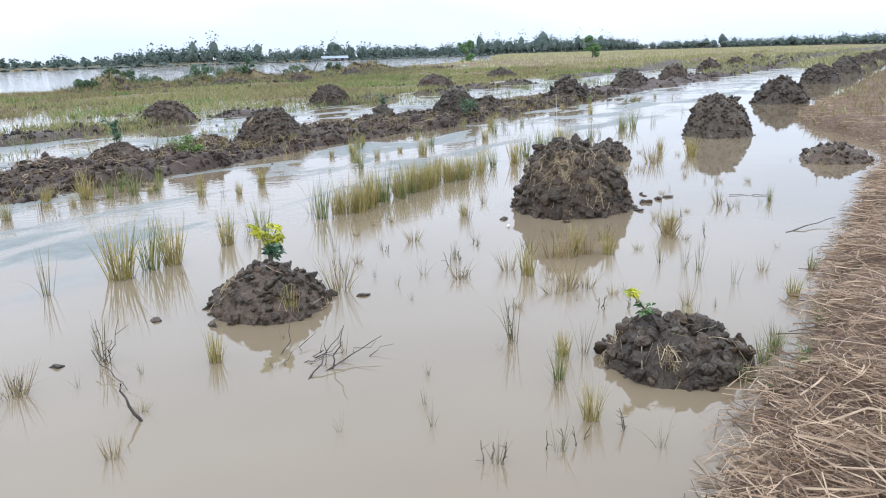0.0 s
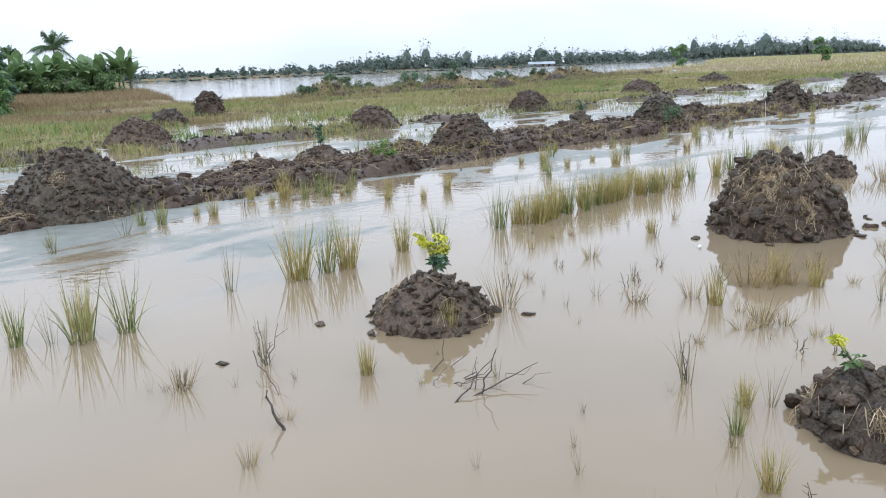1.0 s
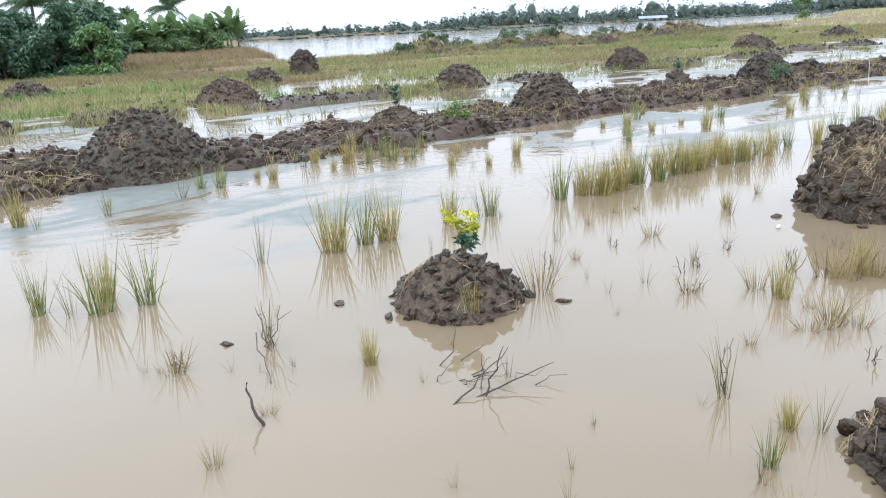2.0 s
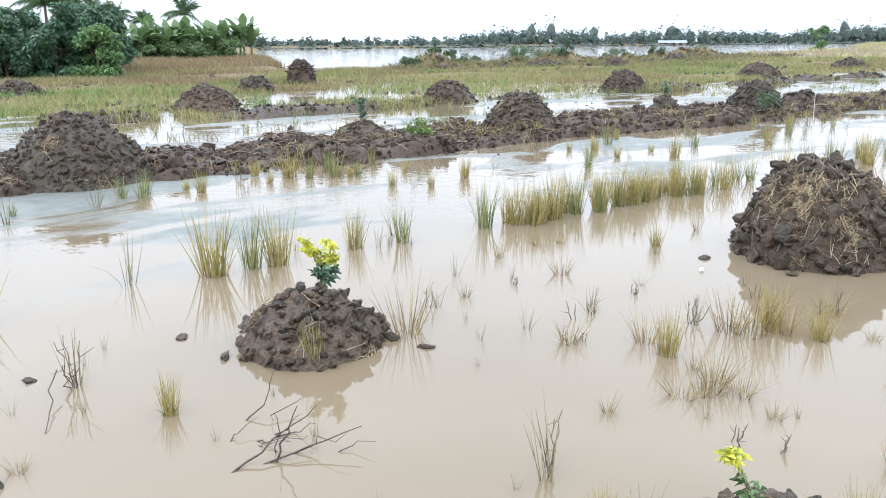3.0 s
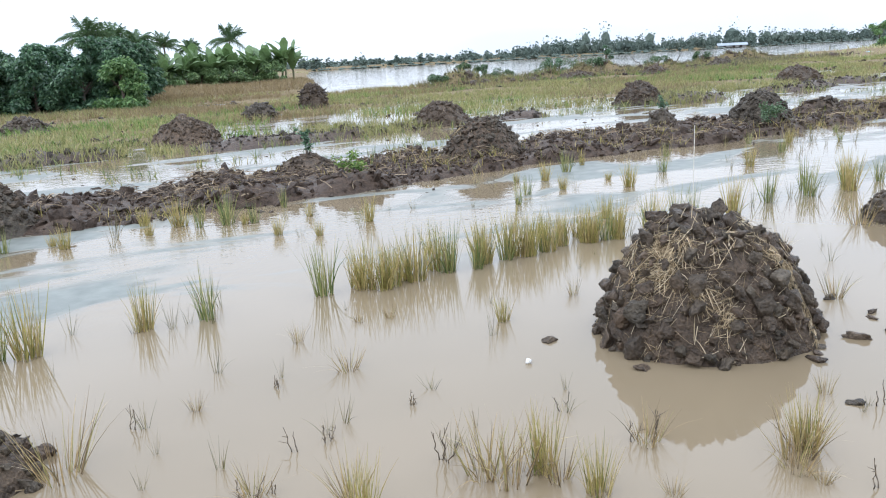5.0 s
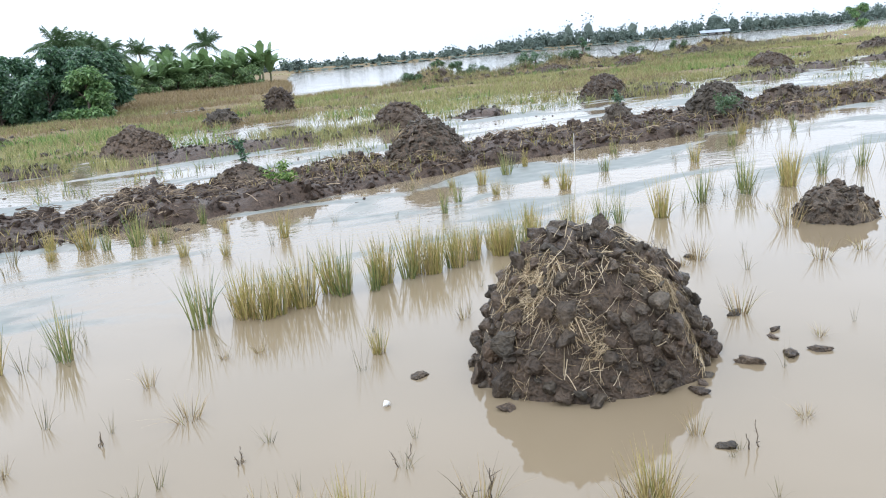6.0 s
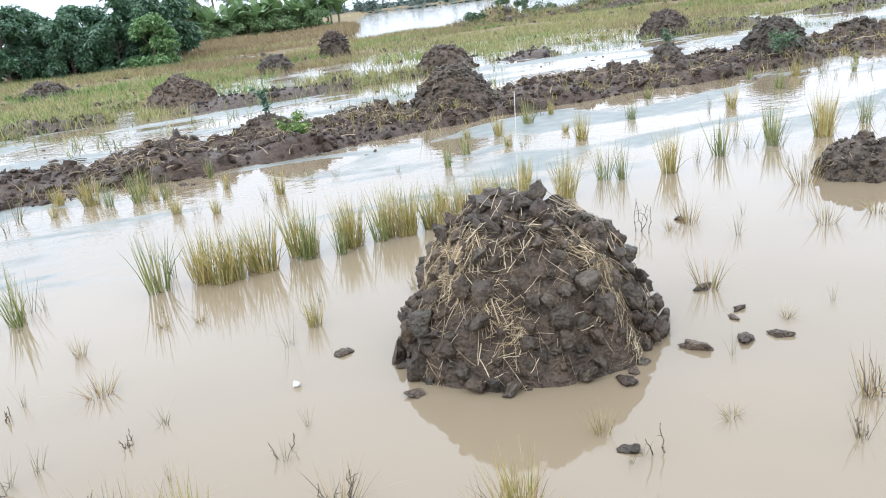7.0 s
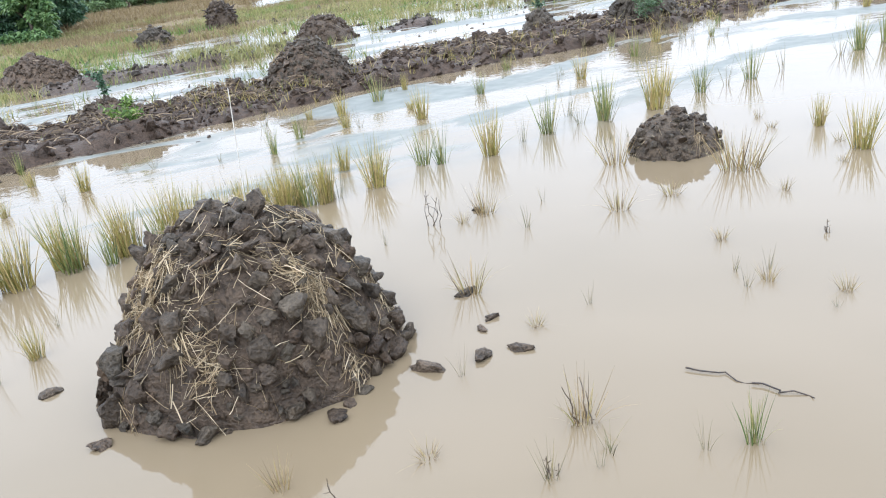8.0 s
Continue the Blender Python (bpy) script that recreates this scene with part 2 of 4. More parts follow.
def part(name, me, parent, label="", m=None):
    ob = under(new(name, me), parent, m)
    return tagged(ob, label) if label else ob


def root(name, at, label, category, group="", turn=0.0):
    e = new(name)
    e.empty_display_size = 0.1
    e.matrix_basis = Matrix.Translation(at) @ Matrix.Rotation(turn, 4, "Z")
    return tagged(e, label, category, group)


def fbm(p, octaves=4, seed=0.0):
    return noise.fractal(Vector(p) + Vector((seed, 2.3 * seed, -1.7 * seed)), 1.0, 2.0, octaves)


def blades(base, height, width, lean, bend, segs=3, r=None):
    """Strips that stand at base, height long, leaning to lean (x, y) and drooping by bend."""
    r = r or rng
    base = np.asarray(base, float)
    count = len(base)
    face = r.uniform(0, math.pi, count)
    side = np.stack([np.cos(face), np.sin(face), np.zeros(count)], 1) * np.asarray(width, float).reshape(-1, 1) * 0.5
    lean3 = np.concatenate([lean, np.zeros((count, 1))], 1)
    height, bend = np.broadcast_to(height, (count,)), np.broadcast_to(bend, (count,))
    rows = []
    for i in range(segs + 1):
        s = i / segs
        mid = base + lean3 * (height * s)[:, None] + lean3 * (bend * height * s * s)[:, None]
        mid[:, 2] += height * (s - 0.35 * np.minimum(bend, 1.6) * s * s)
        thin = 1.0 - 0.88 * s**1.6
        rows += [mid - side * thin, mid + side * thin]
    verts = np.stack(rows, 1).reshape(-1, 3)
    start = (np.arange(count) * 2 * (segs + 1))[:, None]
    strip = np.array([[2 * i, 2 * i + 1, 2 * i + 3, 2 * i + 2] for i in range(segs)])
    return verts, (start[:, :, None] + strip[None]).reshape(-1, 4)


def leaves(points, size, slender=0.5, droop=0.3, r=None):
    """A pointed leaf of two bent quads at every point."""
    r = r or rng
    count = len(points)
    a, e = r.uniform(0, 2 * math.pi, count), r.uniform(-0.5, 0.9, count)
    ax = np.stack([np.cos(a) * np.cos(e), np.sin(a) * np.cos(e), np.sin(e)], 1)
    sd = np.cross(ax, r.normal(size=(count, 3)))
    sd /= np.linalg.norm(sd, axis=1, keepdims=True) + 1e-9
    size = np.broadcast_to(size, (count,))[:, None] * r.uniform(0.6, 1.35, (count, 1))
    p = np.asarray(points, float)
    drop = np.array([0, 0, -1.0]) * droop * size
    v = np.stack([p - sd * size * 0.06, p + sd * size * 0.06,
                  p + ax * size * 0.5 + sd * size * slender * 0.5, p + ax * size * 0.5 - sd * size * slender * 0.5,
                  p + ax * size + drop + sd * size * 0.05, p + ax * size + drop - sd * size * 0.05], 1).reshape(-1, 3)
    start = (np.arange(count) * 6)[:, None, None]
    return v, (start + np.array([[0, 1, 2, 3], [3, 2, 4, 5]])[None]).reshape(-1, 4)


def joined(pieces):
    vs, fs, off = [], [], 0
    for v, f in pieces:
        vs.append(v)
        fs.append(f + off)
        off += len(v)
    return np.concatenate(vs), np.concatenate(fs)


def tube(points, radii, sides=6):
    pts = [Vector(p) for p in points]
    rings = []
    for i, p in enumerate(pts):
        d = (pts[min(i + 1, len(pts) - 1)] - pts[max(i - 1, 0)]).normalized()
        q = d.to_track_quat("Z", "Y")
        rings += [p + q @ Vector((math.cos(a), math.sin(a), 0)) * radii[i] for a in (2 * math.pi * k / sides for k in range(sides))]
    faces = [[i * sides + k, i * sides + (k + 1) % sides, (i + 1) * sides + (k + 1) % sides, (i + 1) * sides + k]
             for i in range(len(pts) - 1) for k in range(sides)]
    return np.array([tuple(r) for r in rings]), np.array(faces)


def clod_shape(seed, level):
    """A broken lump of clay, about 1 across."""
    bm = bmesh.new()
    bmesh.ops.create_icosphere(bm, subdivisions=level, radius=0.5)
    r = random.Random(seed)
    cuts = [(Vector((r.gauss(0, 1), r.gauss(0, 1), r.gauss(0, 1))).normalized(), r.uniform(0.20, 0.38)) for _ in range(13)]
    for v in bm.verts:
        co = v.co.copy()
        for nrm, far in cuts:
            over = co.dot(nrm) - far
            if over > 0:
                co -= nrm * over * 0.96
        co *= 1 + 0.32 * fbm(co * 2.8, 3, seed * 1.31) + 0.19 * fbm(co * 6.5, 4, seed * 0.7)
        v.co = co
    bm.verts.ensure_lookup_table()
    vs = np.array([tuple(v.co) for v in bm.verts])
    fs = np.array([[v.index for v in f.verts] for f in bm.faces])
    bm.free()
    return vs, fs


CLODS_FINE = [clod_shape(i + 1, 3) for i in range(8)]
CLODS_ROUGH = [clod_shape(i + 21, 1) for i in range(8)]
CLODS_MID = [clod_shape(i + 41, 2) for i in range(8)]
MID_MESHES = [quad_mesh("clod", v, f, [CLAY], False) for v, f in CLODS_MID]
CLOD_MESHES = [quad_mesh("clod", v, f, [CLAY], True) for v, f in CLODS_FINE]


def lump_cloud(points, sizes, flat=0.75, r=None, shapes=None):
    """Many small lumps in one set of corners and faces."""
    r, shapes = r or rng, shapes or CLODS_ROUGH
    out = []
    for p, s in zip(points, sizes):
        v, f = shapes[int(r.integers(len(shapes)))]
        a, b = r.uniform(0, 6.28, 2)
        rot = np.array(Euler((b * 0.3, a * 0.2, a)).to_matrix())
        out.append((v * (s, s * r.uniform(0.7, 1.1), s * flat * r.uniform(0.7, 1.2)) @ rot.T + p, f))
    return joined(out)


# ---- ground: one sheet with bank, ridges and lake bed ----
def smooth(a, b, x):
    s = min(1.0, max(0.0, (x - a) / (b - a)))
    return s * s * (3 - 2 * s)


def bank_edge(u):
    return 0.55 + 2.2 * smooth(12.0, 18.0, u) + 0.10 * fbm((u * 0.9, 0, 0), 3, 3.0)


def lake_edge(u):
    return 42.0 + 0.12 * max(0.0, u - 10) + 3.0 * fbm((u * 0.05, 0, 0), 3, 5.0)


def in_lake(u, v):
    x, y = u * UX - v * UY, u * UY + v * UX
    right = (x - 24.0) - 0.237 * (y - 114.0)
    return smooth(0, 6, v - lake_edge(u)) * (1 - smooth(-4, 4, right)) * (1 - smooth(250, 262, v)) * smooth(-1, 3, u - 17.5 - (v - 44.0) * 0.343)


def height(u, v):
    edge = bank_edge(u)
    rough = 0.05 * fbm((u * 1.4, v * 1.4, 0), 4, 1.0)
    if v < edge + 0.6:
        return -0.25 + 0.50 * smooth(edge + 0.35, edge - 0.55, v) + rough * smooth(edge + 0.5, edge - 0.4, v) * 2.4
    z = -0.25
    near_b = 11.35 + 0.25 * fbm((u * 0.35, 0, 0), 3, 7.0) + 0.012 * max(0, u - 15)
    half = 1.58 + 0.42 * fbm((u * 0.7, 4, 0), 4, 8.0)
    top_b = 0.12 + 0.17 * fbm((u * 0.8, v * 0.4, 3), 3, 2.0)
    gap = 1 - 0.75 * math.exp(-((u - 7.2) / 0.42) ** 2)
    z = max(z, -0.25 + (0.25 + top_b * gap) * smooth(half, half * 0.68, abs(v - near_b)) + rough * 2.8 * smooth(half * 1.1, half * 0.6, abs(v - near_b)))
    near_c = 18.7 + 0.7 * fbm((u * 0.2, 9, 0), 3, 4.0) + 0.06 * max(0, u - 20)
    bits = smooth(-0.25, 0.15, fbm((u * 0.45, 1, 0), 3, 6.0))
    z = max(z, -0.25 + (0.34 * bits + 0.10 + 1.8 * rough) * smooth(1.6, 0.3, abs(v - near_c)))
    field = -0.02 + 0.05 * smooth(24, 34, v) + 0.17 * fbm((u * 0.13, v * 0.2, 2), 4, 9.0)
    z = max(z, -0.25 + (0.25 + field) * smooth(near_c + 0.6, near_c + 3.5, v))
    z += 0.16 * smooth(45, 52, v) + 0.45 * smooth(46, 80, u + 4 * fbm((u * 0.1, v * 0.2, 0), 3, 41.0)) * smooth(2.5, 5.0, v)
    shore = lake_edge(u) - 1.2
    z += (0.22 + 1.1 * max(0.0, fbm((u * 0.35, v * 0.3, 0), 3, 27.0))) * smooth(2.2, 0.6, abs(v - shore)) * smooth(22, 28, u) * smooth(68, 60, u)
    lake = in_lake(u, v)
    return z * (1 - lake) - 0.8 * lake + 0.5 * smooth(250, 262, v)


def spaced(*stretches):
    out = []
    for a, b, step in stretches:
        out += list(np.arange(a, b, step))
    return out + [stretches[-1][1]]


us = spaced((-3000, -600, 400), (-600, -60, 60), (-60, -8, 2.5), (-8, 26, 0.16), (26, 60, 0.6), (60, 160, 3), (160, 640, 30), (640, 3200, 400))
vs = spaced((-3000, -300, 450), (-300, -20, 35), (-20, -3, 1.2), (-3, 2, 0.1), (2, 9.6, 0.5), (9.6, 13.4, 0.11), (13.4, 17, 0.4), (17, 23, 0.2), (23, 52, 0.6), (52, 120, 4), (120, 280, 6), (280, 700, 40), (700, 3400, 450))
cols = len(vs)
gv = [tuple(place(u, v, height(u, v))) for u in us for v in vs]
gf, slots = [], []
for i in range(len(us) - 1):
    for j in range(cols - 1):
        a = i * cols + j
        gf.append((a, a + cols, a + cols + 1, a + 1))
        mv = 0.5 * (vs[j] + vs[j + 1])
        slots.append(1 if mv < 3.2 else 0 if mv < 21.5 else 2)
ground = tagged(new("ground", quad_mesh("ground", gv, gf, [RIDGE_CLAY, BANK_SOIL, FIELD_SOIL], True, slots)),
                "muddy flooded field floor with low earth ridges and a straw bank", "ground", kind="structure")

sheet = [tuple(place(u, v, 0.0)) for u, v in ((-3000, -3000), (3200, -3000), (3200, 3400), (-3000, 3400))]
water = tagged(new("water", quad_mesh("water", sheet, [(0, 1, 2, 3)], [WATER])),
               "still brown silty flood water mirroring a pale sky", "water", kind="structure")


# ---- soil mounds ----
def dome(rho, kind):
    return max(0.0, 1 - rho ** {"block": 2.5, "heap": 2.7, "cone": 2.1, "round": 1.9}[kind])


def mound(u, v, width, tall, kind, clods, size, seed, label, straws=0, turn=0.0):
    r = np.random.default_rng(seed)
    base = root("soil_mound", place(u, v, 0), label, "soil mound", "planting mounds", turn)
    rings, spokes = 20, 60
    shape = lambda a: 1 + 0.10 * fbm((math.cos(a) * 1.3, math.sin(a) * 1.3, 0), 3, seed)  # noqa: E731

    def skin(rho, a):
        rr = 0.5 * width * shape(a) * rho
        x, y = rr * math.cos(a), rr * math.sin(a)
        z = tall * dome(rho, kind) * (1 + 0.10 * fbm((x * 2.5, y * 2.5, 0), 3, seed + 3)) - 0.10 * rho**4
        z += 0.40 * size * fbm((x * 7, y * 7, 0), 3, seed + 5)
        return Vector((x, y, z))

    cv = [tuple(skin(i / rings * 1.04, 2 * math.pi * k / spokes)) for i in range(rings + 1) for k in range(spokes)]
    cf = [(i * spokes + k, (i + 1) * spokes + k, (i + 1) * spokes + (k + 1) % spokes, i * spokes + (k + 1) % spokes)
          for i in range(rings) for k in range(spokes)]
    part("mound_body", quad_mesh("mound_body", cv, cf, [CLAY], True), base)
    near_by = size / max(1.0, math.hypot(u - 2, v))
    if near_by <= 0.0085:
        clods, size = int(clods * 2.6), size * 0.62
    spots, tries = [], 0
    while len(spots) < clods and tries < clods * 30:
        tries += 1
        rho, a = math.sqrt(r.uniform(0, 0.97)), r.uniform(0, 2 * math.pi)
        s = (0.72 if rho > 0.88 else 1.0) * size * r.choice([0.5, 0.7, 0.95, 1.25, 1.8], p=[0.28, 0.27, 0.26, 0.16, 0.03])
        p = skin(rho, a)
        if near_by <= 0.0085 or all((p - o).length > 0.30 * (s + t) for o, t, _, _ in spots):
            spots.append((p, s, rho, a))
    if near_by > 0.0085:
        for p, s, rho, a in spots:
            q = Vector((0, 0, 1)).rotation_difference(Vector((math.cos(a) * 0.7 * rho, math.sin(a) * 0.7 * rho, 1)).normalized())
            m = Matrix.Translation(p + q @ Vector((0, 0, 0.12 * s))) @ (q @ Euler((r.uniform(-1.3, 1.3), r.uniform(-1.3, 1.3), r.uniform(0, 6.28))).to_quaternion()).to_matrix().to_4x4()
            m = m @ Matrix.Diagonal((s * r.uniform(0.85, 1.35), s * r.uniform(0.75, 1.1), s * r.uniform(0.65, 0.95), 1))
            part("clod", (CLOD_MESHES if near_by > 0.016 else MID_MESHES)[int(r.integers(8))], base, m=m)
    else:
        v_, f_ = lump_cloud([tuple(p + Vector((0.12 * s * math.cos(a) * rho, 0.12 * s * math.sin(a) * rho, 0.10 * s))) for p, s, rho, a in spots],
                            [s * 2.0 for _, s, *_ in spots], 0.55, r, CLODS_ROUGH)
        tagged(part("rubble", quad_mesh("rubble", v_, f_, [CLAY], False), base), kind="stuff")
    if v > 8 and near_by > 0.0085:
        crumbs = [(skin(rho, a), size * r.uniform(0.3, 1.0)) for rho, a in zip(np.sqrt(r.uniform(0, 1, 3 * clods)), r.uniform(0, 6.28, 3 * clods))]
        v_, f_ = lump_cloud([tuple(p) for p, _ in crumbs], [s for _, s in crumbs], 0.7, r)
        tagged(part("rubble", quad_mesh("rubble", v_, f_, [CLAY], False), base), kind="stuff")
    if straws:
        out = []
        # most of it hangs in wisps that were dug up with the clay, the rest lies singly
        hubs = [(math.sqrt(r.uniform(0.12, 0.98)), r.uniform(0, 6.28), r.normal(0, 1.1), r.uniform(0.10, 0.24)) for _ in range(max(4, straws // 95))]
        for k in range(straws):
            hr, ha, hd, reach = hubs[int(r.integers(len(hubs)) * r.uniform(0.4, 1))]
            if k % 5 == 0:
                hr, ha, hd = math.sqrt(r.uniform(0.04, 1)), r.uniform(0, 6.28), r.uniform(0, 6.28)
            rho, a = min(1.0, max(0.02, hr + r.normal(0, 0.045))), ha + r.normal(0, 0.06) / max(0.3, hr)
            far, veer, curl = reach * r.uniform(0.35, 1.0), hd + r.normal(0, 0.38), r.normal(0, 0.16)
            lift = size * r.uniform(0.18, 0.46)
            tilt = math.sqrt(1 + (2 * (skin(min(1.0, rho + 0.05), a) - skin(max(0.0, rho - 0.05), a)).z / (0.1 * width)) ** 2)
            pts = []
            for k in range(5):
                go, way = far * k / 4 / (0.5 * width), veer + curl * k
                pts.append(skin(min(1.03, max(0.0, rho + go * math.cos(way) / tilt)), a + go * math.sin(way) / max(rho, 0.25)) + Vector((0, 0, lift + r.normal(0, 0.006))))
            sag = r.normal(0, 0.05) * far
            pts = [pts[0].lerp(pts[4], k / 4) + Vector((0, 0, sag * math.sin(math.pi * k / 4) + 0.25 * (pts[k] - pts[0].lerp(pts[4], k / 4)).z)) for k in range(5)]
            w = Vector((r.normal(), r.normal(), r.normal())).normalized() * r.uniform(0.0009, 0.0024)
            out.append((np.array([tuple(q) for p in pts for q in (p - w, p + w)]), np.array([[2 * i, 2 * i + 1, 2 * i + 3, 2 * i + 2] for i in range(4)])))
        v_, f_ = joined(out)
        tagged(part("straw", quad_mesh("straw", v_, f_, [STRAW]), base, "pale dry straw mixed into the clay"), kind="stuff")
    return base


DARK = "rounded mound of dark wet clay clods standing in muddy water"
heap = mound(5.79, 3.35, 1.45, 0.72, "block", 380, 0.145, 11, "tall heap of dark clay clods tangled with pale straw", 3200)
part("clod", CLOD_MESHES[2], heap, m=Matrix.Translation((-0.30, 0.23, 0.665)) @ Matrix.Diagonal((0.17, 0.13, 0.12, 1)))
mound(1.48, 3.88, 0.98, 0.29, "round", 190, 0.10, 12, "low mound of dark clay clods with a yellow sapling", 260)
mound(1.88, 1.02, 0.93, 0.20, "heap", 170, 0.115, 13, "low clay clod mound beside the straw bank with a bent sapling", 300)
mound(9.67, 4.33, 0.80, 0.27, "heap", 150, 0.09, 14, "small low mound of dark clay clods among stubble", 160)
mound(13.84, 3.58, 1.45, 0.79, "heap", 280, 0.125, 15, DARK, 90)
mound(10.80, 1.10, 1.20, 0.24, "round", 110, 0.085, 16, "flat muddy clod pile at the foot of the bank", 40)
for k, (u, v, w, h) in enumerate(((23.5, 3.9, 1.75, 0.78), (36.9, 4.4, 1.8, 0.87), (49.8, 4.5, 1.95, 1.0), (64, 4.6, 2.0, 1.0), (80, 4.7, 2.0, 1.0), (98, 4.8, 2.0, 1.0))):
    mound(u, v, w, h * 0.93, "cone", 110, 0.17, 30 + k, DARK)
RIDGE_MOUND = "mound of dark clay clods raised on the earth ridge"
for k, (u, v, w, h, n) in enumerate(((1.22, 10.75, 2.05, 0.88, 300), (9.22, 11.5, 1.75, 0.78, 280), (15.8, 11.0, 1.6, 0.80, 300),
                                     (23.2, 10.9, 1.66, 0.84, 130), (32.1, 11.7, 1.9, 0.88, 110), (43.2, 12.8, 1.95, 0.86, 100),
                                     (56, 13.9, 2.0, 0.93, 90), (71.1, 15.2, 2.1, 0.8, 80), (88, 16.5, 2.1, 0.85, 70))):
    mound(u, v, w * 0.95, h * 0.92, "cone", n, 0.125 if k < 3 else 0.19, 50 + k, RIDGE_MOUND, 260 if k < 2 else 0)
mound(6.25, 12.5, 1.15, 0.31, "round", 90, 0.11, 70, "small clay mound on the ridge with a green sapling", 30)
mound(14.6, 12.6, 0.9, 0.42, "round", 40, 0.14, 71, "small clay mound on the ridge with a green sapling")
mound(19.4, 12.0, 0.9, 0.40, "round", 40, 0.14, 72, "small low clay mound on the ridge")
FIELD_MOUND = "weathered clay mound at the edge of the grassy field"
for k, (u, v, w, h) in enumerate(((5.8, 20.5, 1.9, 0.72), (12.5, 19.0, 1.8, 0.70), (20.2, 19.3, 1.85, 0.76), (33.2, 23.0, 2.2, 0.7),
                                  (45.3, 25.3, 2.6, 0.68), (2.2, 31.1, 1.9, 0.5), (9.9, 28.2, 1.5, 0.52), (41, 40, 2.2, 0.6), (52, 44, 2.4, 0.7), (50, 47.5, 1.8, 0.8), (58, 47, 3.2, 0.6), (36, 42, 3.0, 0.5))):
    mound(u, v, w, h * 0.92, "round", 220 if k < 3 else 110, 0.13 if k < 3 else 0.2, 80 + k, FIELD_MOUND, 160 if k < 3 else 40)

# loose clods half sunk in the water round the tall heap
for k, (u, v, s) in enumerate(((6.36, 2.63, 0.16), (6.59, 2.57, 0.13), (6.76, 2.51, 0.12), (5.86, 2.56, 0.13), (6.05, 2.67, 0.10), (5.95, 2.62, 0.09), (4.83, 3.71, 0.14), (6.74, 2.79, 0.08),
                               (6.85, 2.86, 0.09), (7.71, 4.33, 0.10), (6.89, 3.20, 0.13), (5.53, 2.11, 0.10), (4.99, 3.05, 0.12),
                               (0.02, 4.18, 0.10), (0.85, 4.35, 0.12), (1.98, 3.40, 0.10), (0.97, 3.92, 0.11))):
    lump = tagged(new("clay_clod", CLOD_MESHES[k % 8]), "dark clay clod half sunk in muddy water", "clay clod", "loose clods")
    lump.matrix_basis = Matrix.Translation(place(u, v, 0.004)) @ Matrix.Rotation(k * 1.7, 4, "Z") @ Matrix.Diagonal((s * 1.2, s * 0.85, s * 0.46, 1))


# broken clay over the two ridges
def ridge_lumps(name, lo, hi, v0, v1, count, small, big, seed, label):
    r = np.random.default_rng(seed)
    pts, sizes = [], []
    while len(pts) < count:
        u, v = r.uniform(lo, hi), r.uniform(v0, v1)
        z = height(u, v)
        if z > -0.07:
            pts.append(tuple(place(u, v, z + 0.01)))
            sizes.append(r.uniform(small, big) * r.choice([0.5, 0.8, 1, 1.9], p=[0.35, 0.3, 0.25, 0.1]))
    v_, f_ = lump_cloud(pts, sizes, 0.62, r)
    tagged(new(name, quad_mesh(name, v_, f_, [RIDGE_CLAY], False)), label, "clay lumps", kind="stuff")


ridge_lumps("ridge_clods", -4, 28, 9.6, 13.4, 8000, 0.07, 0.20, 5, "broken dark clay lumps covering the long earth ridge")
ridge_lumps("outer_ridge_clods", -2, 45, 17.5, 22.0, 2800, 0.06, 0.19, 6, "scattered clay lumps along the outer earth ridge")
ridge_lumps("far_ridge_clods", 28, 100, 10.0, 17.0, 1500, 0.2, 0.4, 8, "broken clay lumps along the distant ridge")


def channel_clods():
    r = np.random.default_rng(66)
    pts = [tuple(place(r.uniform(-6, 34), v, -0.03)) for v in np.concatenate([r.uniform(12.8, 18.5, 260), r.uniform(9.2, 10.2, 90)])]
    v_, f_ = lump_cloud(pts, r.uniform(0.07, 0.24, len(pts)), 0.5, r)
    tagged(new("channel_clods", quad_mesh("channel_clods", v_, f_, [RIDGE_CLAY])), "small mud lumps breaking the water beside the ridges", "clay lumps", kind="stuff")


channel_clods()
ridge_lumps("field_clods", -12, 60, 22, 42, 1700, 0.12, 0.30, 10, "dark soil lumps scattered over the grassy field")
ridge_lumps("shore_clods", 24, 66, 41, 50, 1800, 0.25, 0.6, 9, "dug clay lumps and debris along the lake shore")


def ridge_straw():
    r = np.random.default_rng(44)
    out = []
    while len(out) < 4600:
        u, v = r.uniform(-3, 24), r.uniform(9.8, 13.0)
        z = height(u, v)
        if z < 0.0 or r.uniform() > 0.45 + 1.2 * fbm((u * 0.6, v * 0.6, 0), 3, 33.0):
            continue
        a, n = r.uniform(0, 6.28), r.uniform(0.08, 0.32)
        d = np.array([math.cos(a), math.sin(a), r.normal(0, 0.2)]) * n
        p = np.array(tuple(place(u, v, z + r.uniform(0.03, 0.10))))
        w = np.array([-math.sin(a), math.cos(a), r.normal(0, 0.6)]) * r.uniform(0.003, 0.007)
        mids = [p - d * 0.5, p + (0, 0, 0.02), p + d * 0.5]
        out.append((np.array([q for m in mids for q in (m - w, m + w)]), np.array([[0, 1, 3, 2], [2, 3, 5, 4]])))
    v_, f_ = joined(out)
    tagged(new("ridge_straw", quad_mesh("ridge_straw", v_, f_, [RIDGE_STRAW])), "brown rotting straw and roots mixed into the ridge mud", "straw", kind="stuff")


ridge_straw()


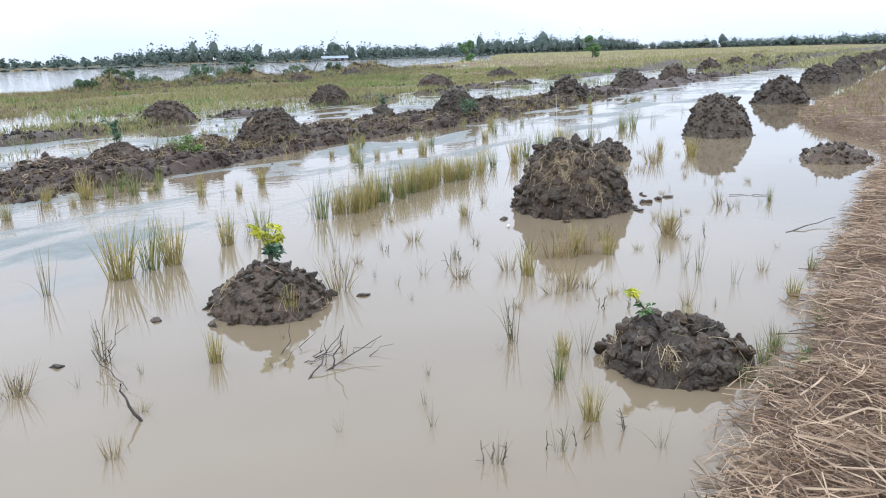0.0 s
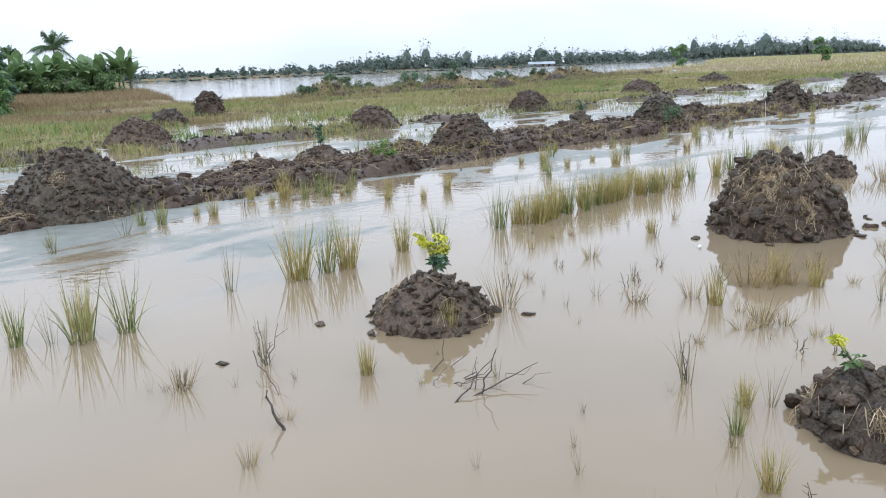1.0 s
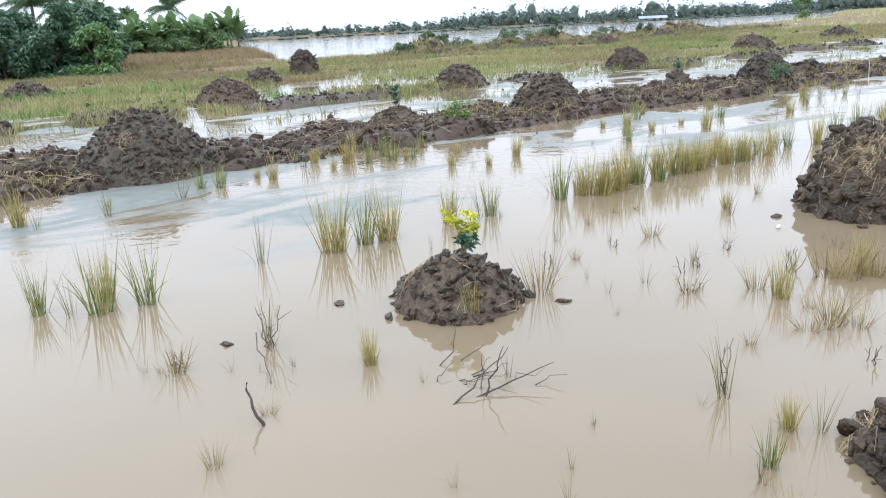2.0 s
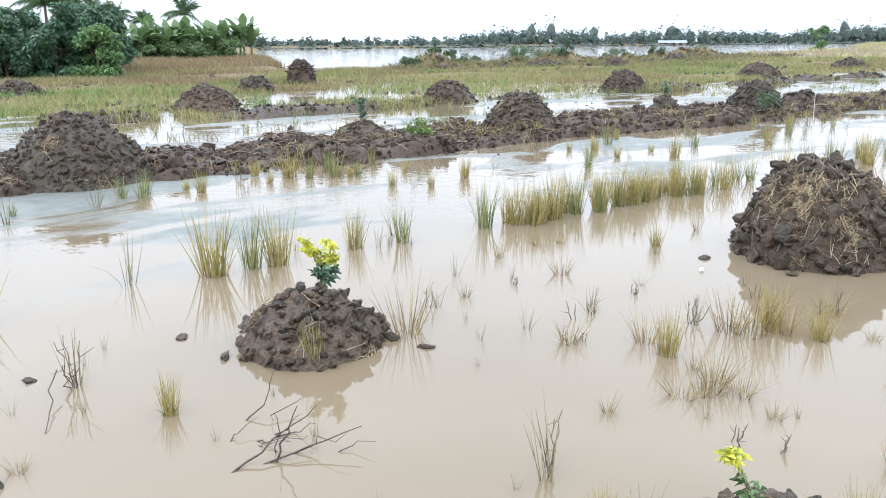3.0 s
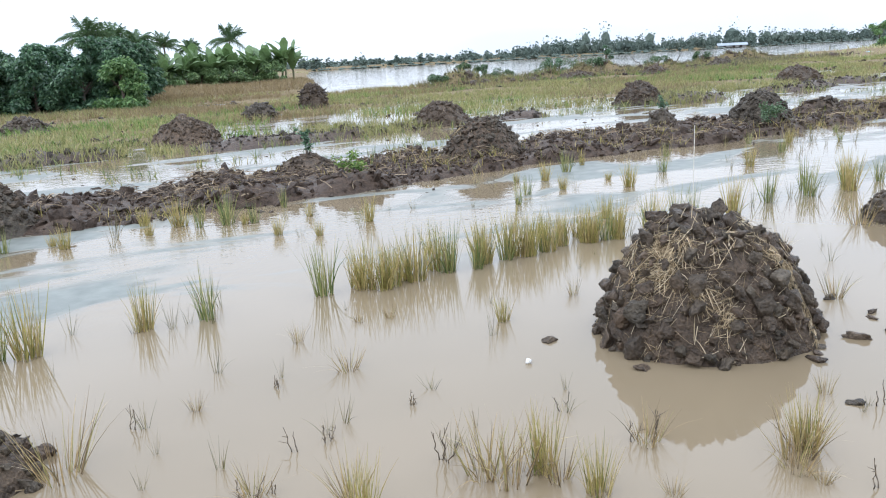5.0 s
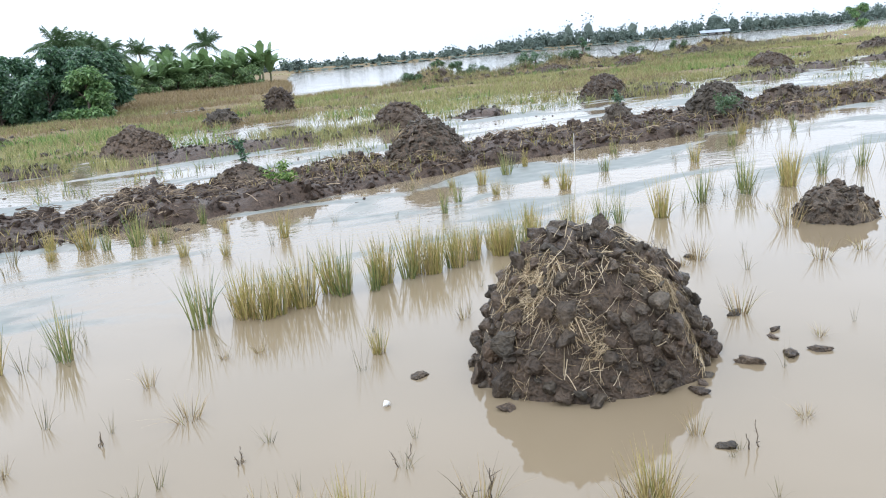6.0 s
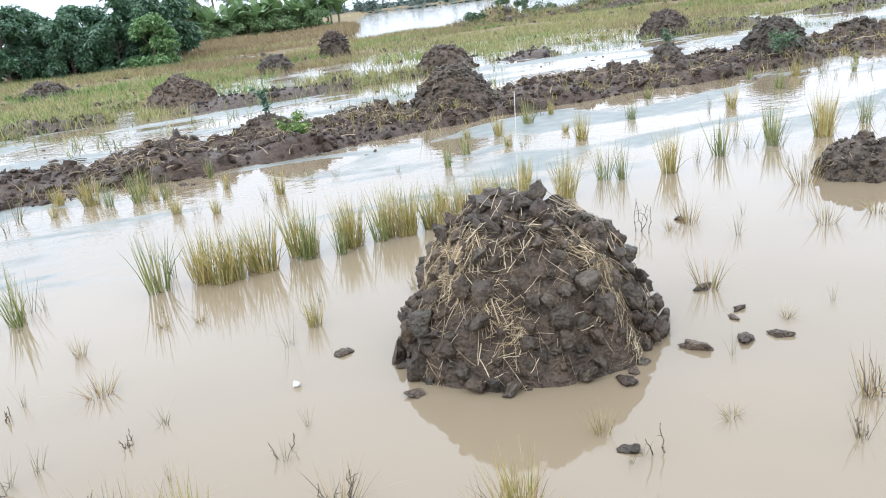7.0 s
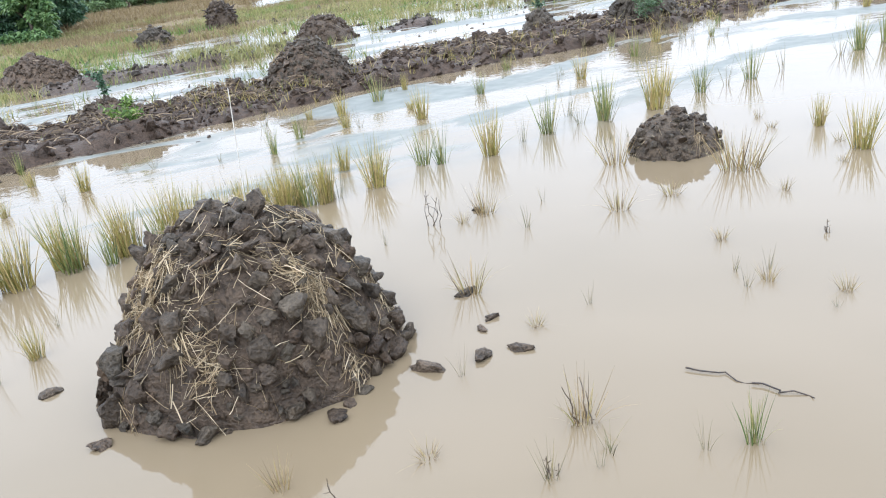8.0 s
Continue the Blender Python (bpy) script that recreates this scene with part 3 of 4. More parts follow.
# ---- rice stubble ----
def tuft_mesh(kind, seed):
    """A clump of rice stalks, 1 high."""
    r = np.random.default_rng(seed)
    count, spread, open_, width = {"G": (44, 0.13, 0.15, 0.019), "Y": (90, 0.17, 0.12, 0.018), "T": (13, 0.10, 0.22, 0.015), "D": (48, 0.26, 0.42, 0.020)}[kind]
    a, d = r.uniform(0, 6.28, count), np.sqrt(r.uniform(0, 1, count)) * spread
    base = np.stack([d * np.cos(a), d * np.sin(a), np.full(count, -0.12)], 1)
    lean = np.stack([np.cos(a), np.sin(a)], 1) * (d / spread)[:, None] * open_ + r.normal(0, 0.09, (count, 2))
    tall = 1.25 * r.uniform(0.4, 1.0, count) ** 0.7
    v, f = blades(base, tall, width * r.uniform(0.6, 1.4, count), lean, r.choice([0.0, 0.2, 0.5, 1.2], count, p=[0.35, 0.3, 0.22, 0.13]), 4, r)
    return quad_mesh("rice_tuft", v, f, [{"G": RICE_GREEN, "Y": RICE_YELLOW, "T": RICE_THIN, "D": RICE_DRY}[kind]])


TUFTS = {k: [tuft_mesh(k, 100 * i + ord(k)) for i in range(6)] for k in "GYTD"}
TUFT_LABEL = {"G": "green upright clump of rice stalks standing in water", "Y": "yellowing dense clump of rice stubble standing in water",
              "T": "sparse thin rice stalks rising from the water", "D": "dry brown bent rice stubble in shallow water"}
tuft_count = [0]


def tuft(u, v, tall, kind, wide=1.0, z=0.0):
    k = tuft_count[0]
    tuft_count[0] += 1
    ob = tagged(new("rice_tuft", TUFTS[kind][k % 6]), TUFT_LABEL[kind], "rice stubble", "rice stubble clumps")
    s = max(tall, 0.2) * wide
    ob.matrix_basis = Matrix.Translation(place(u, v, z)) @ Matrix.Rotation(k * 2.4, 4, "Z") @ Matrix.Diagonal((s, s, tall * 1.02, 1))
    return ob


for u, v, h in (
    (4, 5.58, 0.53), (5.11, 5.52, 0.48), (5.72, 5.54, 0.39), (7.58, 5.73, 0.35), (8.08, 5.8, 0.37), (8.22, 5.7, 0.37), (1.7, 5.53, 0.49), (3.08, 5.55, 0.4),
    (3.75, 9.09, 0.34), (4.06, 9, 0.45), (1.44, 9.1, 0.32), (1.72, 9.2, 0.29), (10.29, 5.88, 0.44), (-0.8, 5.56, 0.37), (-0.47, 5.28, 0.5), (-0.16, 5.27, 0.5),
    (12.27, 5.68, 0.41), (14.5, 5.82, 0.4), (14.81, 5.66, 0.52), (9.42, 5.72, 0.45), (10.08, 5.66, 0.44), (11.49, 5.7, 0.4), (14.19, 5.65, 0.41), (6.99, 1.39, 0.21),
):
    tuft(u, v, h, "G")
for u, v, h in (
    (4.34, 5.52, 0.43), (4.54, 5.45, 0.41), (4.77, 5.48, 0.47), (5.47, 5.56, 0.38), (5.92, 5.55, 0.37), (6.42, 5.64, 0.35), (6.68, 5.59, 0.36), (7.06, 5.62, 0.37),
    (1.39, 5.51, 0.53), (1.9, 5.5, 0.46), (2.64, 5.6, 0.36), (5.01, 8.8, 0.19), (2.3, 8.97, 0.28), (3.18, 9.04, 0.18), (10.69, 5.56, 0.49), (0.54, 3.39, 0.21),
    (1.35, 3.53, 0.25), (3.04, 2.55, 0.28), (-0.38, 5.52, 0.34), (0.94, 1.17, 0.21), (11.17, 5.93, 0.39), (8.65, 5.54, 0.42), (7.52, 6.3, 0.27), (4.94, 1.96, 0.28),
    (4.8, 4.2, 0.21), (10.86, 3.85, 0.28), (10.43, 3.2, 0.38), (6.75, 5.81, 0.3), (6.86, 5.71, 0.29), (6.63, 5.91, 0.25),
):
    tuft(u, v, h, "Y")
for u, v, h in (
    (6.48, 6.03, 0.25),
):
    tuft(u, v, h, "Y")
for u, v, h in (
    (2.82, 5.52, 0.29), (0.8, 5.62, 0.44), (4.6, 4.02, 0.23), (4.34, 8.94, 0.19), (10, 6.11, 0.39), (3.19, 3.34, 0.15), (3.59, 2.81, 0.22), (3.86, 1.71, 0.24),
    (2.9, 4.46, 0.17), (2.41, 3.94, 0.15), (3.86, 3.5, 0.1), (2.65, 3.3, 0.16), (-0.63, 5.38, 0.39), (0.23, 4.02, 0.35), (1.66, 1.97, 0.32), (1.7, 1.52, 0.24),
    (1.18, 1.46, 0.16), (1.02, 2.8, 0.14), (3.79, 1.5, 0.3), (3.76, 1.38, 0.3), (3.53, 1.05, 0.22), (0.36, 1.38, 0.15), (0.58, 1.18, 0.18), (0.85, 0.8, 0.13),
    (4.3, 2.86, 0.12), (7.74, 3.77, 0.19), (3.31, 3.41, 0.13), (6.3, 1.68, 0.16), (6.56, 1.67, 0.11),
):
    tuft(u, v, h, "T")
for u, v, h in (
    (2.01, 3.65, 0.32), (3.07, 2.74, 0.2), (3.64, 2.58, 0.29), (3.7, 2.49, 0.31), (3.88, 2.37, 0.18), (2.72, 3, 0.14), (2.69, 2.16, 0.09), (2.94, 2.16, 0.22),
    (2.95, 2.01, 0.15), (4.41, 2.4, 0.16), (-0.33, 4, 0.19), (2.81, 2.11, 0.17), (4.76, 1.87, 0.17), (4.86, 1.96, 0.25), (3.58, 4.04, 0.14), (7.71, 4.22, 0.21),
    (6.61, 1.88, 0.17), (9.47, 3.56, 0.33), (9.55, 3.5, 0.28), (9.07, 4.38, 0.29), (8.36, 3.57, 0.19), (8.8, 3.52, 0.11), (6.93, 3.18, 0.21),
):
    tuft(u, v, h, "D")


for u, v, h, kind in ((3.86, 2.46, 0.30, "Y"), (3.95, 2.2, 0.25, "Y"), (4.95, 1.96, 0.24, "D"), (2.05, 0.58, 0.20, "G"), (2.2, 0.55, 0.22, "G"), (2.32, 0.56, 0.18, "G"),
                      (1.75, 0.62, 0.14, "G"), (3.4, 0.62, 0.16, "Y"), (4.2, 0.6, 0.16, "G"), (1.3, 1.5, 0.22, "G"), (1.62, 1.62, 0.16, "Y"), (2.3, 1.05, 0.22, "Y")):
    tuft(u, v, h, kind)
sprout = random.Random(17)
for k in range(21):
    gap = 0.16 * (k // 5)
    tuft(4.3 + 0.125 * k + gap + sprout.uniform(-0.05, 0.05), sprout.gauss(5.56, 0.06), sprout.uniform(0.26, 0.44), "YYGYT"[k % 5])
for k in range(95):
    u, v = sprout.uniform(-0.8, 11), sprout.uniform(0.9, 5.2)
    if math.hypot(u - 5.74, v - 3.28) > 1.0 and math.hypot(u - 1.48, v - 3.88) > 0.7 and math.hypot(u - 1.85, v - 1.05) > 0.8:
        tuft(u, v, sprout.uniform(0.05, 0.15), "T" if k % 3 else "D", 0.55)
for k in range(60):
    tuft(sprout.uniform(2, 26), sprout.gauss(5.7, 0.12) if k % 2 else sprout.uniform(7.6, 9.6), sprout.uniform(0.12, 0.34), "TTYT"[k % 4])

for k in range(32):
    tuft(sprout.uniform(-2.5, 12), sprout.uniform(7.6, 9.8), sprout.uniform(0.14, 0.44), "GTTYG"[k % 5], sprout.uniform(0.8, 1.3))
for k in range(26):
    tuft(sprout.uniform(11, 24), sprout.uniform(8.2, 9.8), sprout.uniform(0.2, 0.4), "GTT"[k % 3])


# ---- twigs, brush and saplings ----
def stick(name, pts, r0, r1, label, category="twig", mat=None):
    n = len(pts)
    v, f = tube(pts, [r0 + (r1 - r0) * i / (n - 1) for i in range(n)], 5)
    return tagged(new(name, quad_mesh(name, v, f, [mat or TWIG], True)), label, category)


def crooked(a, b, bend, seed, steps=6):
    r = random.Random(seed)
    a, b = Vector(a), Vector(b)
    wob = [Vector((r.gauss(0, 1), r.gauss(0, 1), 0.4 * r.gauss(0, 1))) * bend for _ in range(steps + 1)]
    return [a.lerp(b, i / steps) + wob[i] * math.sin(math.pi * i / steps) for i in range(steps + 1)]


BARE = "bare dark twig lying in the muddy water"
stick("twig", crooked(place(0.14, 4.00, 0.10), place(0.02, 3.51, 0.0), 0.015, 1), 0.0035, 0.002, BARE)
stick("twig", crooked(place(-0.18, 3.11, -0.02), place(-0.20, 3.22, 0.19), 0.015, 2), 0.010, 0.004, "short dark stub of wood poking from the water")
stick("twig", crooked(place(7.17, 1.88, 0.012), place(7.30, 1.62, 0.004), 0.022, 3), 0.004, 0.002, BARE)
stick("twig", crooked(place(7.27, 1.63, 0.012), place(7.36, 1.42, 0.006), 0.022, 4), 0.004, 0.0025, BARE)
stick("twig", crooked(place(5.45, 0.98, 0.0), place(6.10, 0.62, 0.06), 0.02, 5), 0.007, 0.003, BARE)
brush = root("brush_pile", place(0.95, 2.76, 0), "small tangle of bare dark twigs in muddy water", "brush")
for k in range(10):
    r = random.Random(300 + k)
    a = Vector((r.uniform(-0.40, 0.10), r.uniform(-0.16, 0.12), -0.03))
    b = a + Vector((r.uniform(0.02, 0.42), r.uniform(-0.2, 0.3), r.uniform(0.04, 0.26)))
    v, f = tube(crooked(a, b, 0.03, k), [0.004 - 0.0005 * i for i in range(7)], 5)
    part("twig", quad_mesh("twig", v, f, [TWIG], True), brush)

for a, b, w in (((0.60, 2.72, -0.01), (1.05, 2.83, 0.14), 1), ((0.72, 2.72, -0.01), (1.16, 2.61, 0.10), 2), ((0.80, 2.70, 0.0), (0.90, 2.68, 0.24), 3)):
    v, f = tube(crooked(place(*a) - brush.location, place(*b) - brush.location, 0.012, len(a) + w), [0.0055 - 0.0006 * i for i in range(7)], 5)
    part("branch", quad_mesh("branch", v, f, [TWIG], True), brush)


def dead_weed(u, v, tall, seed):
    """A thin dead stalk with side twigs that stands in the water."""
    r = random.Random(seed)
    base = root("dead_weed", place(u, v, 0), "thin dead brown weed stalk standing in muddy water", "weed", "dead weeds")
    for k in range(r.randint(2, 4)):
        a = Vector((r.gauss(0, 0.02), r.gauss(0, 0.02), -0.03))
        b = a + Vector((r.gauss(0, 0.18), r.gauss(0, 0.18), r.uniform(0.6, 1.0))) * tall
        pts = crooked(a, b, 0.03 * tall, seed * 7 + k)
        v_, f_ = tube(pts, [0.0042 - 0.0004 * i for i in range(7)], 4)
        stalk = part("stalk", quad_mesh("stalk", v_, f_, [DRY_STALK], True), base)
        for i in (2, 3, 4, 5):
            if r.random() < 0.4:
                d = Vector((r.gauss(0, 1), r.gauss(0, 1), r.uniform(0.2, 1.3))).normalized() * tall * r.uniform(0.12, 0.3)
                v_, f_ = tube([pts[i], pts[i] + d * 0.5, pts[i] + d], [0.0022, 0.0018, 0.001], 4)
                part("side_twig", quad_mesh("side_twig", v_, f_, [DRY_STALK], True), stalk)
    return base


for k, (u, v, h) in enumerate(((1.69, 2.02, 0.30), (0.19, 3.96, 0.36), (-0.33, 4.01, 0.16), (-0.30, 4.06, 0.12), (2.71, 2.98, 0.15), (2.78, 2.95, 0.10), (2.53, 1.72, 0.14),
                               (2.61, 1.58, 0.12), (3.14, 4.04, 0.10), (3.56, 2.78, 0.24), (3.18, 3.27, 0.13), (2.99, 3.25, 0.17), (2.37, 3.98, 0.18), (4.29, 2.89, 0.11),
                               (4.41, 2.39, 0.22), (4.36, 2.44, 0.18), (3.69, 3.42, 0.10), (6.60, 1.89, 0.22), (6.30, 1.68, 0.11), (7.32, 4.28, 0.30), (0.60, 1.20, 0.15),
                               (0.92, 1.00, 0.14), (0.70, 1.12, 0.16), (8.85, 2.39, 0.10), (5.62, 2.05, 0.18), (0.35, 1.38, 0.16), (4.9, 1.6, 0.16))):
    dead_weed(u, v, h, 500 + k)


def sapling(u, v, z, tall, leafy, spread, mat, count, seed, label, lean=(0, 0), size=0.05):
    r = np.random.default_rng(seed)
    base = root("sapling", place(u, v, z), label, "sapling", "planted saplings")
    top = Vector((lean[0], lean[1], tall))
    pts = [Vector((0, 0, -0.05)), top * 0.3 + Vector((0.01, 0, 0)), top * 0.65, top]
    v_, f_ = tube(pts, [0.009, 0.007, 0.006, 0.003], 5)
    part("stem", quad_mesh("stem", v_, f_, [STEM], True), base)
    spots = []
    for _ in range(9):
        a, h = r.uniform(0, 6.28), r.uniform(leafy, 1.0)
        start = top * h
        end = start + Vector((math.cos(a), math.sin(a), r.uniform(0.2, 0.9))) * spread * r.uniform(0.5, 1.0)
        v_, f_ = tube([start, start.lerp(end, 0.5) + Vector((0, 0, 0.01)), end], [0.004, 0.003, 0.002], 4)
        part("branch", quad_mesh("branch", v_, f_, [STEM], True), base)
        for _ in range(count // 9):
            spots.append(tuple(start.lerp(end, r.uniform(0.2, 1.05)) + Vector(r.normal(0, spread * 0.12, 3))))
    v_, f_ = leaves(np.array(spots), size, 0.5, 0.25, r)
    tagged(part("foliage", quad_mesh("foliage", v_, f_, [mat]), base), kind="stuff")
    return base


def graft(keep, *others):
    """Joins shoots that grow from one root into one plant."""
    for o in others:
        for c in list(o.children):
            c.parent = keep
        bpy.data.objects.remove(o)


YELLOW = "small sapling with bright yellow shoots over dark green leaves"
graft(sapling(1.60, 3.96, 0.29, 0.27, 0.50, 0.055, LEAF_YELLOW, 230, 1, YELLOW, (-0.065, 0.0), 0.036),
      sapling(1.60, 3.96, 0.29, 0.26, 0.50, 0.060, LEAF_YELLOW, 260, 9, YELLOW, (0.065, 0.02), 0.036),
      sapling(1.60, 3.96, 0.29, 0.11, 0.30, 0.095, LEAF_DARK, 110, 2, YELLOW, (0.0, 0.0), 0.045))
BENT = "bent young sapling with a yellow-green tip on a clay mound"
graft(sapling(1.86, 1.16, 0.20, 0.19, 0.78, 0.035, LEAF_YELLOW, 54, 3, BENT, (-0.11, 0.09), 0.036),
      sapling(1.86, 1.16, 0.20, 0.12, 0.35, 0.045, LEAF_MID, 45, 8, BENT, (-0.06, 0.05), 0.035))
sapling(6.30, 12.6, 0.28, 0.40, 0.12, 0.13, LEAF_DARK, 300, 4, "dark green young sapling on a ridge mound", size=0.055)
sapling(14.6, 12.6, 0.36, 0.3, 0.3, 0.12, LEAF_DARK, 120, 5, "dark green young sapling on a ridge mound", size=0.06)
sapling(6.3, 10.5, 0.16, 0.25, 0.2, 0.28, WEED_GREEN, 520, 6, "bright green leafy weed growing on the earth ridge", size=0.05)
sapling(15.2, 10.3, 0.12, 0.35, 0.1, 0.34, LEAF_PALM, 520, 7, "dull green leafy weed growing beside a ridge mound", size=0.055)

scrap = root("foam_scrap", place(4.51, 3.49, 0), "small white scrap of foam floating on the water", "litter")
v_, f_ = clod_shape(77, 2)
part("scrap", quad_mesh("scrap", v_ * (0.065, 0.05, 0.05) + (0, 0, 0.012), f_, [FOAM], True), scrap)
stick("cane_stake", [place(5.92, 3.57, 0.66), place(5.95, 3.60, 0.95), place(5.98, 3.63, 1.27)], 0.0035, 0.002, "thin pale cane stake stuck in the tall clay heap", "stake", CANE)


# ---- straw on the bank ----
def straw_mat():
    r = np.random.default_rng(40)
    out = []
    for _ in range(34000):
        u = r.uniform(-3.5, 9.5) if r.uniform() < 0.85 else r.uniform(9, 22)
        e = bank_edge(u)
        v = e + 0.10 - abs(r.normal(0, 1.0))
        z = height(u, v) + r.uniform(0.0, 0.07)
        if z < -0.03 or (fbm((u * 2.4, v * 2.4, 0), 3, 29.0) < -0.08 and r.uniform() < 0.72):
            continue
        a, n = r.uniform(0, 6.28) if r.uniform() < 0.6 else r.normal(2.0, 0.5), r.choice([r.uniform(0.06, 0.2), r.uniform(0.2, 0.5)])
        d, c = np.array([math.cos(a), math.sin(a), r.normal(0, 0.10)]) * n, np.array([-math.sin(a), math.cos(a), 0]) * r.normal(0, 0.24) * n
        if v + 0.5 * abs(-d[0] * UY + d[1] * UX) > e + 0.12:
            continue
        p = np.array(tuple(place(u, v, z)))
        w = np.array([-math.sin(a), math.cos(a), r.normal(0, 0.6)]) * r.uniform(0.0013, 0.0034)
        mids = [p - d * 0.5, p - d * 0.17 + c + (0, 0, 0.012), p + d * 0.17 + c + (0, 0, 0.012), p + d * 0.5]
        out.append((np.array([q for m in mids for q in (m - w, m + w)]), np.array([[0, 1, 3, 2], [2, 3, 5, 4], [4, 5, 7, 6]])))
    return joined(out)


v_, f_ = straw_mat()
tagged(new("straw", quad_mesh("straw", v_, f_, [BANK_STRAW])), "loose dry rice straw lying matted over the bank", "straw", kind="stuff")


# ---- grass ----
def grass_patch(name, count, area, tall, width, mat, label, seed, rule, per=5):
    r = np.random.default_rng(seed)
    u0, u1, v0, v1 = area
    base, hs = [], []
    tries = 0
    while len(base) < count * per and tries < count * 8:
        tries += 1
        u, v = r.uniform(u0, u1), r.uniform(v0, v1)
        k = rule(u, v)
        if k is None or r.uniform() > k[1]:
            continue
        p = place(u, v, k[0] - 0.03)
        for _ in range(per):
            base.append((p.x + r.normal(0, width * 3), p.y + r.normal(0, width * 3), p.z))
            hs.append(tall * r.uniform(0.5, 1.2))
    base, hs = np.array(base), np.array(hs)
    v_, f_ = blades(base, hs, width * r.uniform(0.6, 1.3, len(base)), r.normal(0, 0.28, (len(base), 2)), r.uniform(0, 0.9, len(base)), 2, r)
    return tagged(new(name, quad_mesh(name, v_, f_, [mat])), label, "grass", kind="stuff")


def on_field(u, v):
    z = height(u, v)
    thick = 0.48 + 1.4 * fbm((u * 0.16, v * 0.25, 5), 3, 12.0)
    return (max(z, -0.02), thick) if z > -0.10 else None


def on_patch(u, v, seed, bias):
    z = height(u, v)
    thick = bias + 1.9 * fbm((u * 0.10, v * 0.17, 5), 3, seed)
    return (max(z, -0.02), thick) if z > -0.14 else None


def on_ridge(u, v):
    z = height(u, v)
    thick = 0.25 + 0.8 * fbm((u * 0.3, v * 0.3, 5), 3, 15.0)
    return (max(z, 0.0), thick) if -0.12 < z < 0.22 else None


def on_bank(u, v):
    z = height(u, v)
    return (z, 0.15 + 0.7 * fbm((u * 0.7, v * 0.7, 1), 3, 18.0)) if z > -0.05 and v < 3.4 else None


grass_patch("field_grass", 20000, (-14, 62, 20.5, 50), 0.29, 0.026, FIELD_GRASS, "straw-yellow and green grass covering the wet field", 51, on_field)
grass_patch("tan_grass", 9000, (-14, 62, 24, 52), 0.30, 0.026, TAN_GRASS, "dry tan grass patches on the field", 58, lambda u, v: on_patch(u, v, 31.0, 0.05))
grass_patch("shore_scrub", 1500, (24, 64, 41, 49), 0.55, 0.03, RICE_THIN, "dull brown scrub and dry stalks along the lake shore", 63, lambda u, v: (height(u, v), 0.5 + fbm((u * 0.4, v * 0.4, 0), 3, 28.0)) if height(u, v) > 0.0 else None)
grass_patch("channel_stubble", 700, (-8, 45, 13.4, 19.0), 0.26, 0.016, RICE_GREEN, "thin green stubble standing in the water between the ridges", 64, lambda u, v: (0.0, 0.05 + 1.6 * fbm((u * 0.35, v * 0.5, 0), 3, 34.0)) if height(u, v) < 0.02 else None)
grass_patch("field_brush", 1700, (-12, 60, 21, 46), 0.36, 0.02, RICE_THIN, "dull brown weeds in patches over the field", 65, lambda u, v: on_patch(u, v, 47.0, -0.1))
grass_patch("brown_reeds", 6000, (-16, 33, 48, 90), 0.55, 0.05, TAN_GRASS, "brown dry reeds in front of the banana plants", 60, on_field)
grass_patch("green_weeds", 4000, (-14, 62, 20, 46), 0.32, 0.030, WEED_GREEN, "fresh green grass patches in the shallow field water", 59, lambda u, v: on_patch(u, v, 37.0, -0.05))
grass_patch("ridge_grass", 900, (-4, 40, 9.6, 12.8), 0.20, 0.012, RICE_YELLOW, "thin yellow grass along the ridge foot", 52, on_ridge)
grass_patch("outer_ridge_grass", 2500, (-12, 45, 16.5, 21.5), 0.28, 0.02, FIELD_GRASS, "yellow green grass along the outer ridge", 53, on_ridge)
grass_patch("far_grass", 9000, (60, 420, 6, 190), 0.5, 0.12, FAR_GRASS, "pale yellow grass of the distant dry field", 54, on_field, 4)
grass_patch("bank_grass", 1300, (0, 60, -4, 3.3), 0.16, 0.007, RICE_DRY, "dry brown grass growing on the bank", 55, on_bank)
grass_patch("bank_reeds", 5200, (10, 70, -7, 3.4), 0.26, 0.012, TAN_GRASS, "tan dry grass standing on the far end of the bank", 61, lambda u, v: (height(u, v), 0.75 + 0.6 * fbm((u * 0.3, v * 0.5, 1), 3, 19.0)) if height(u, v) > -0.04 else None)
grass_patch("channel_grass", 6000, (46, 150, 3, 30), 0.34, 0.05, FIELD_GRASS, "yellow green grass closing the far end of the channel", 62, lambda u, v: (height(u, v), 0.8) if height(u, v) > 0.0 else None)
grass_patch("bank_weeds", 160, (1.6, 6.0, 0.30, 0.75), 0.16, 0.006, WEED_GREEN, "green grass shoots at the edge of the bank", 56, on_bank)
grass_patch("far_bank_grass", 3000, (14, 120, -14, 9.5), 0.30, 0.03, FIELD_GRASS, "yellow brown grass on the distant bank", 57, on_field)


# ---- trees ----
def crown_points(r, blobs, per):
    out = []
    for c, rad in blobs:
        d = r.normal(size=(per, 3))
        d /= np.linalg.norm(d, axis=1, keepdims=True)
        out.append(np.array(c) + d * np.array(rad) * r.uniform(0.55, 1.08, (per, 1)))
    return np.concatenate(out)


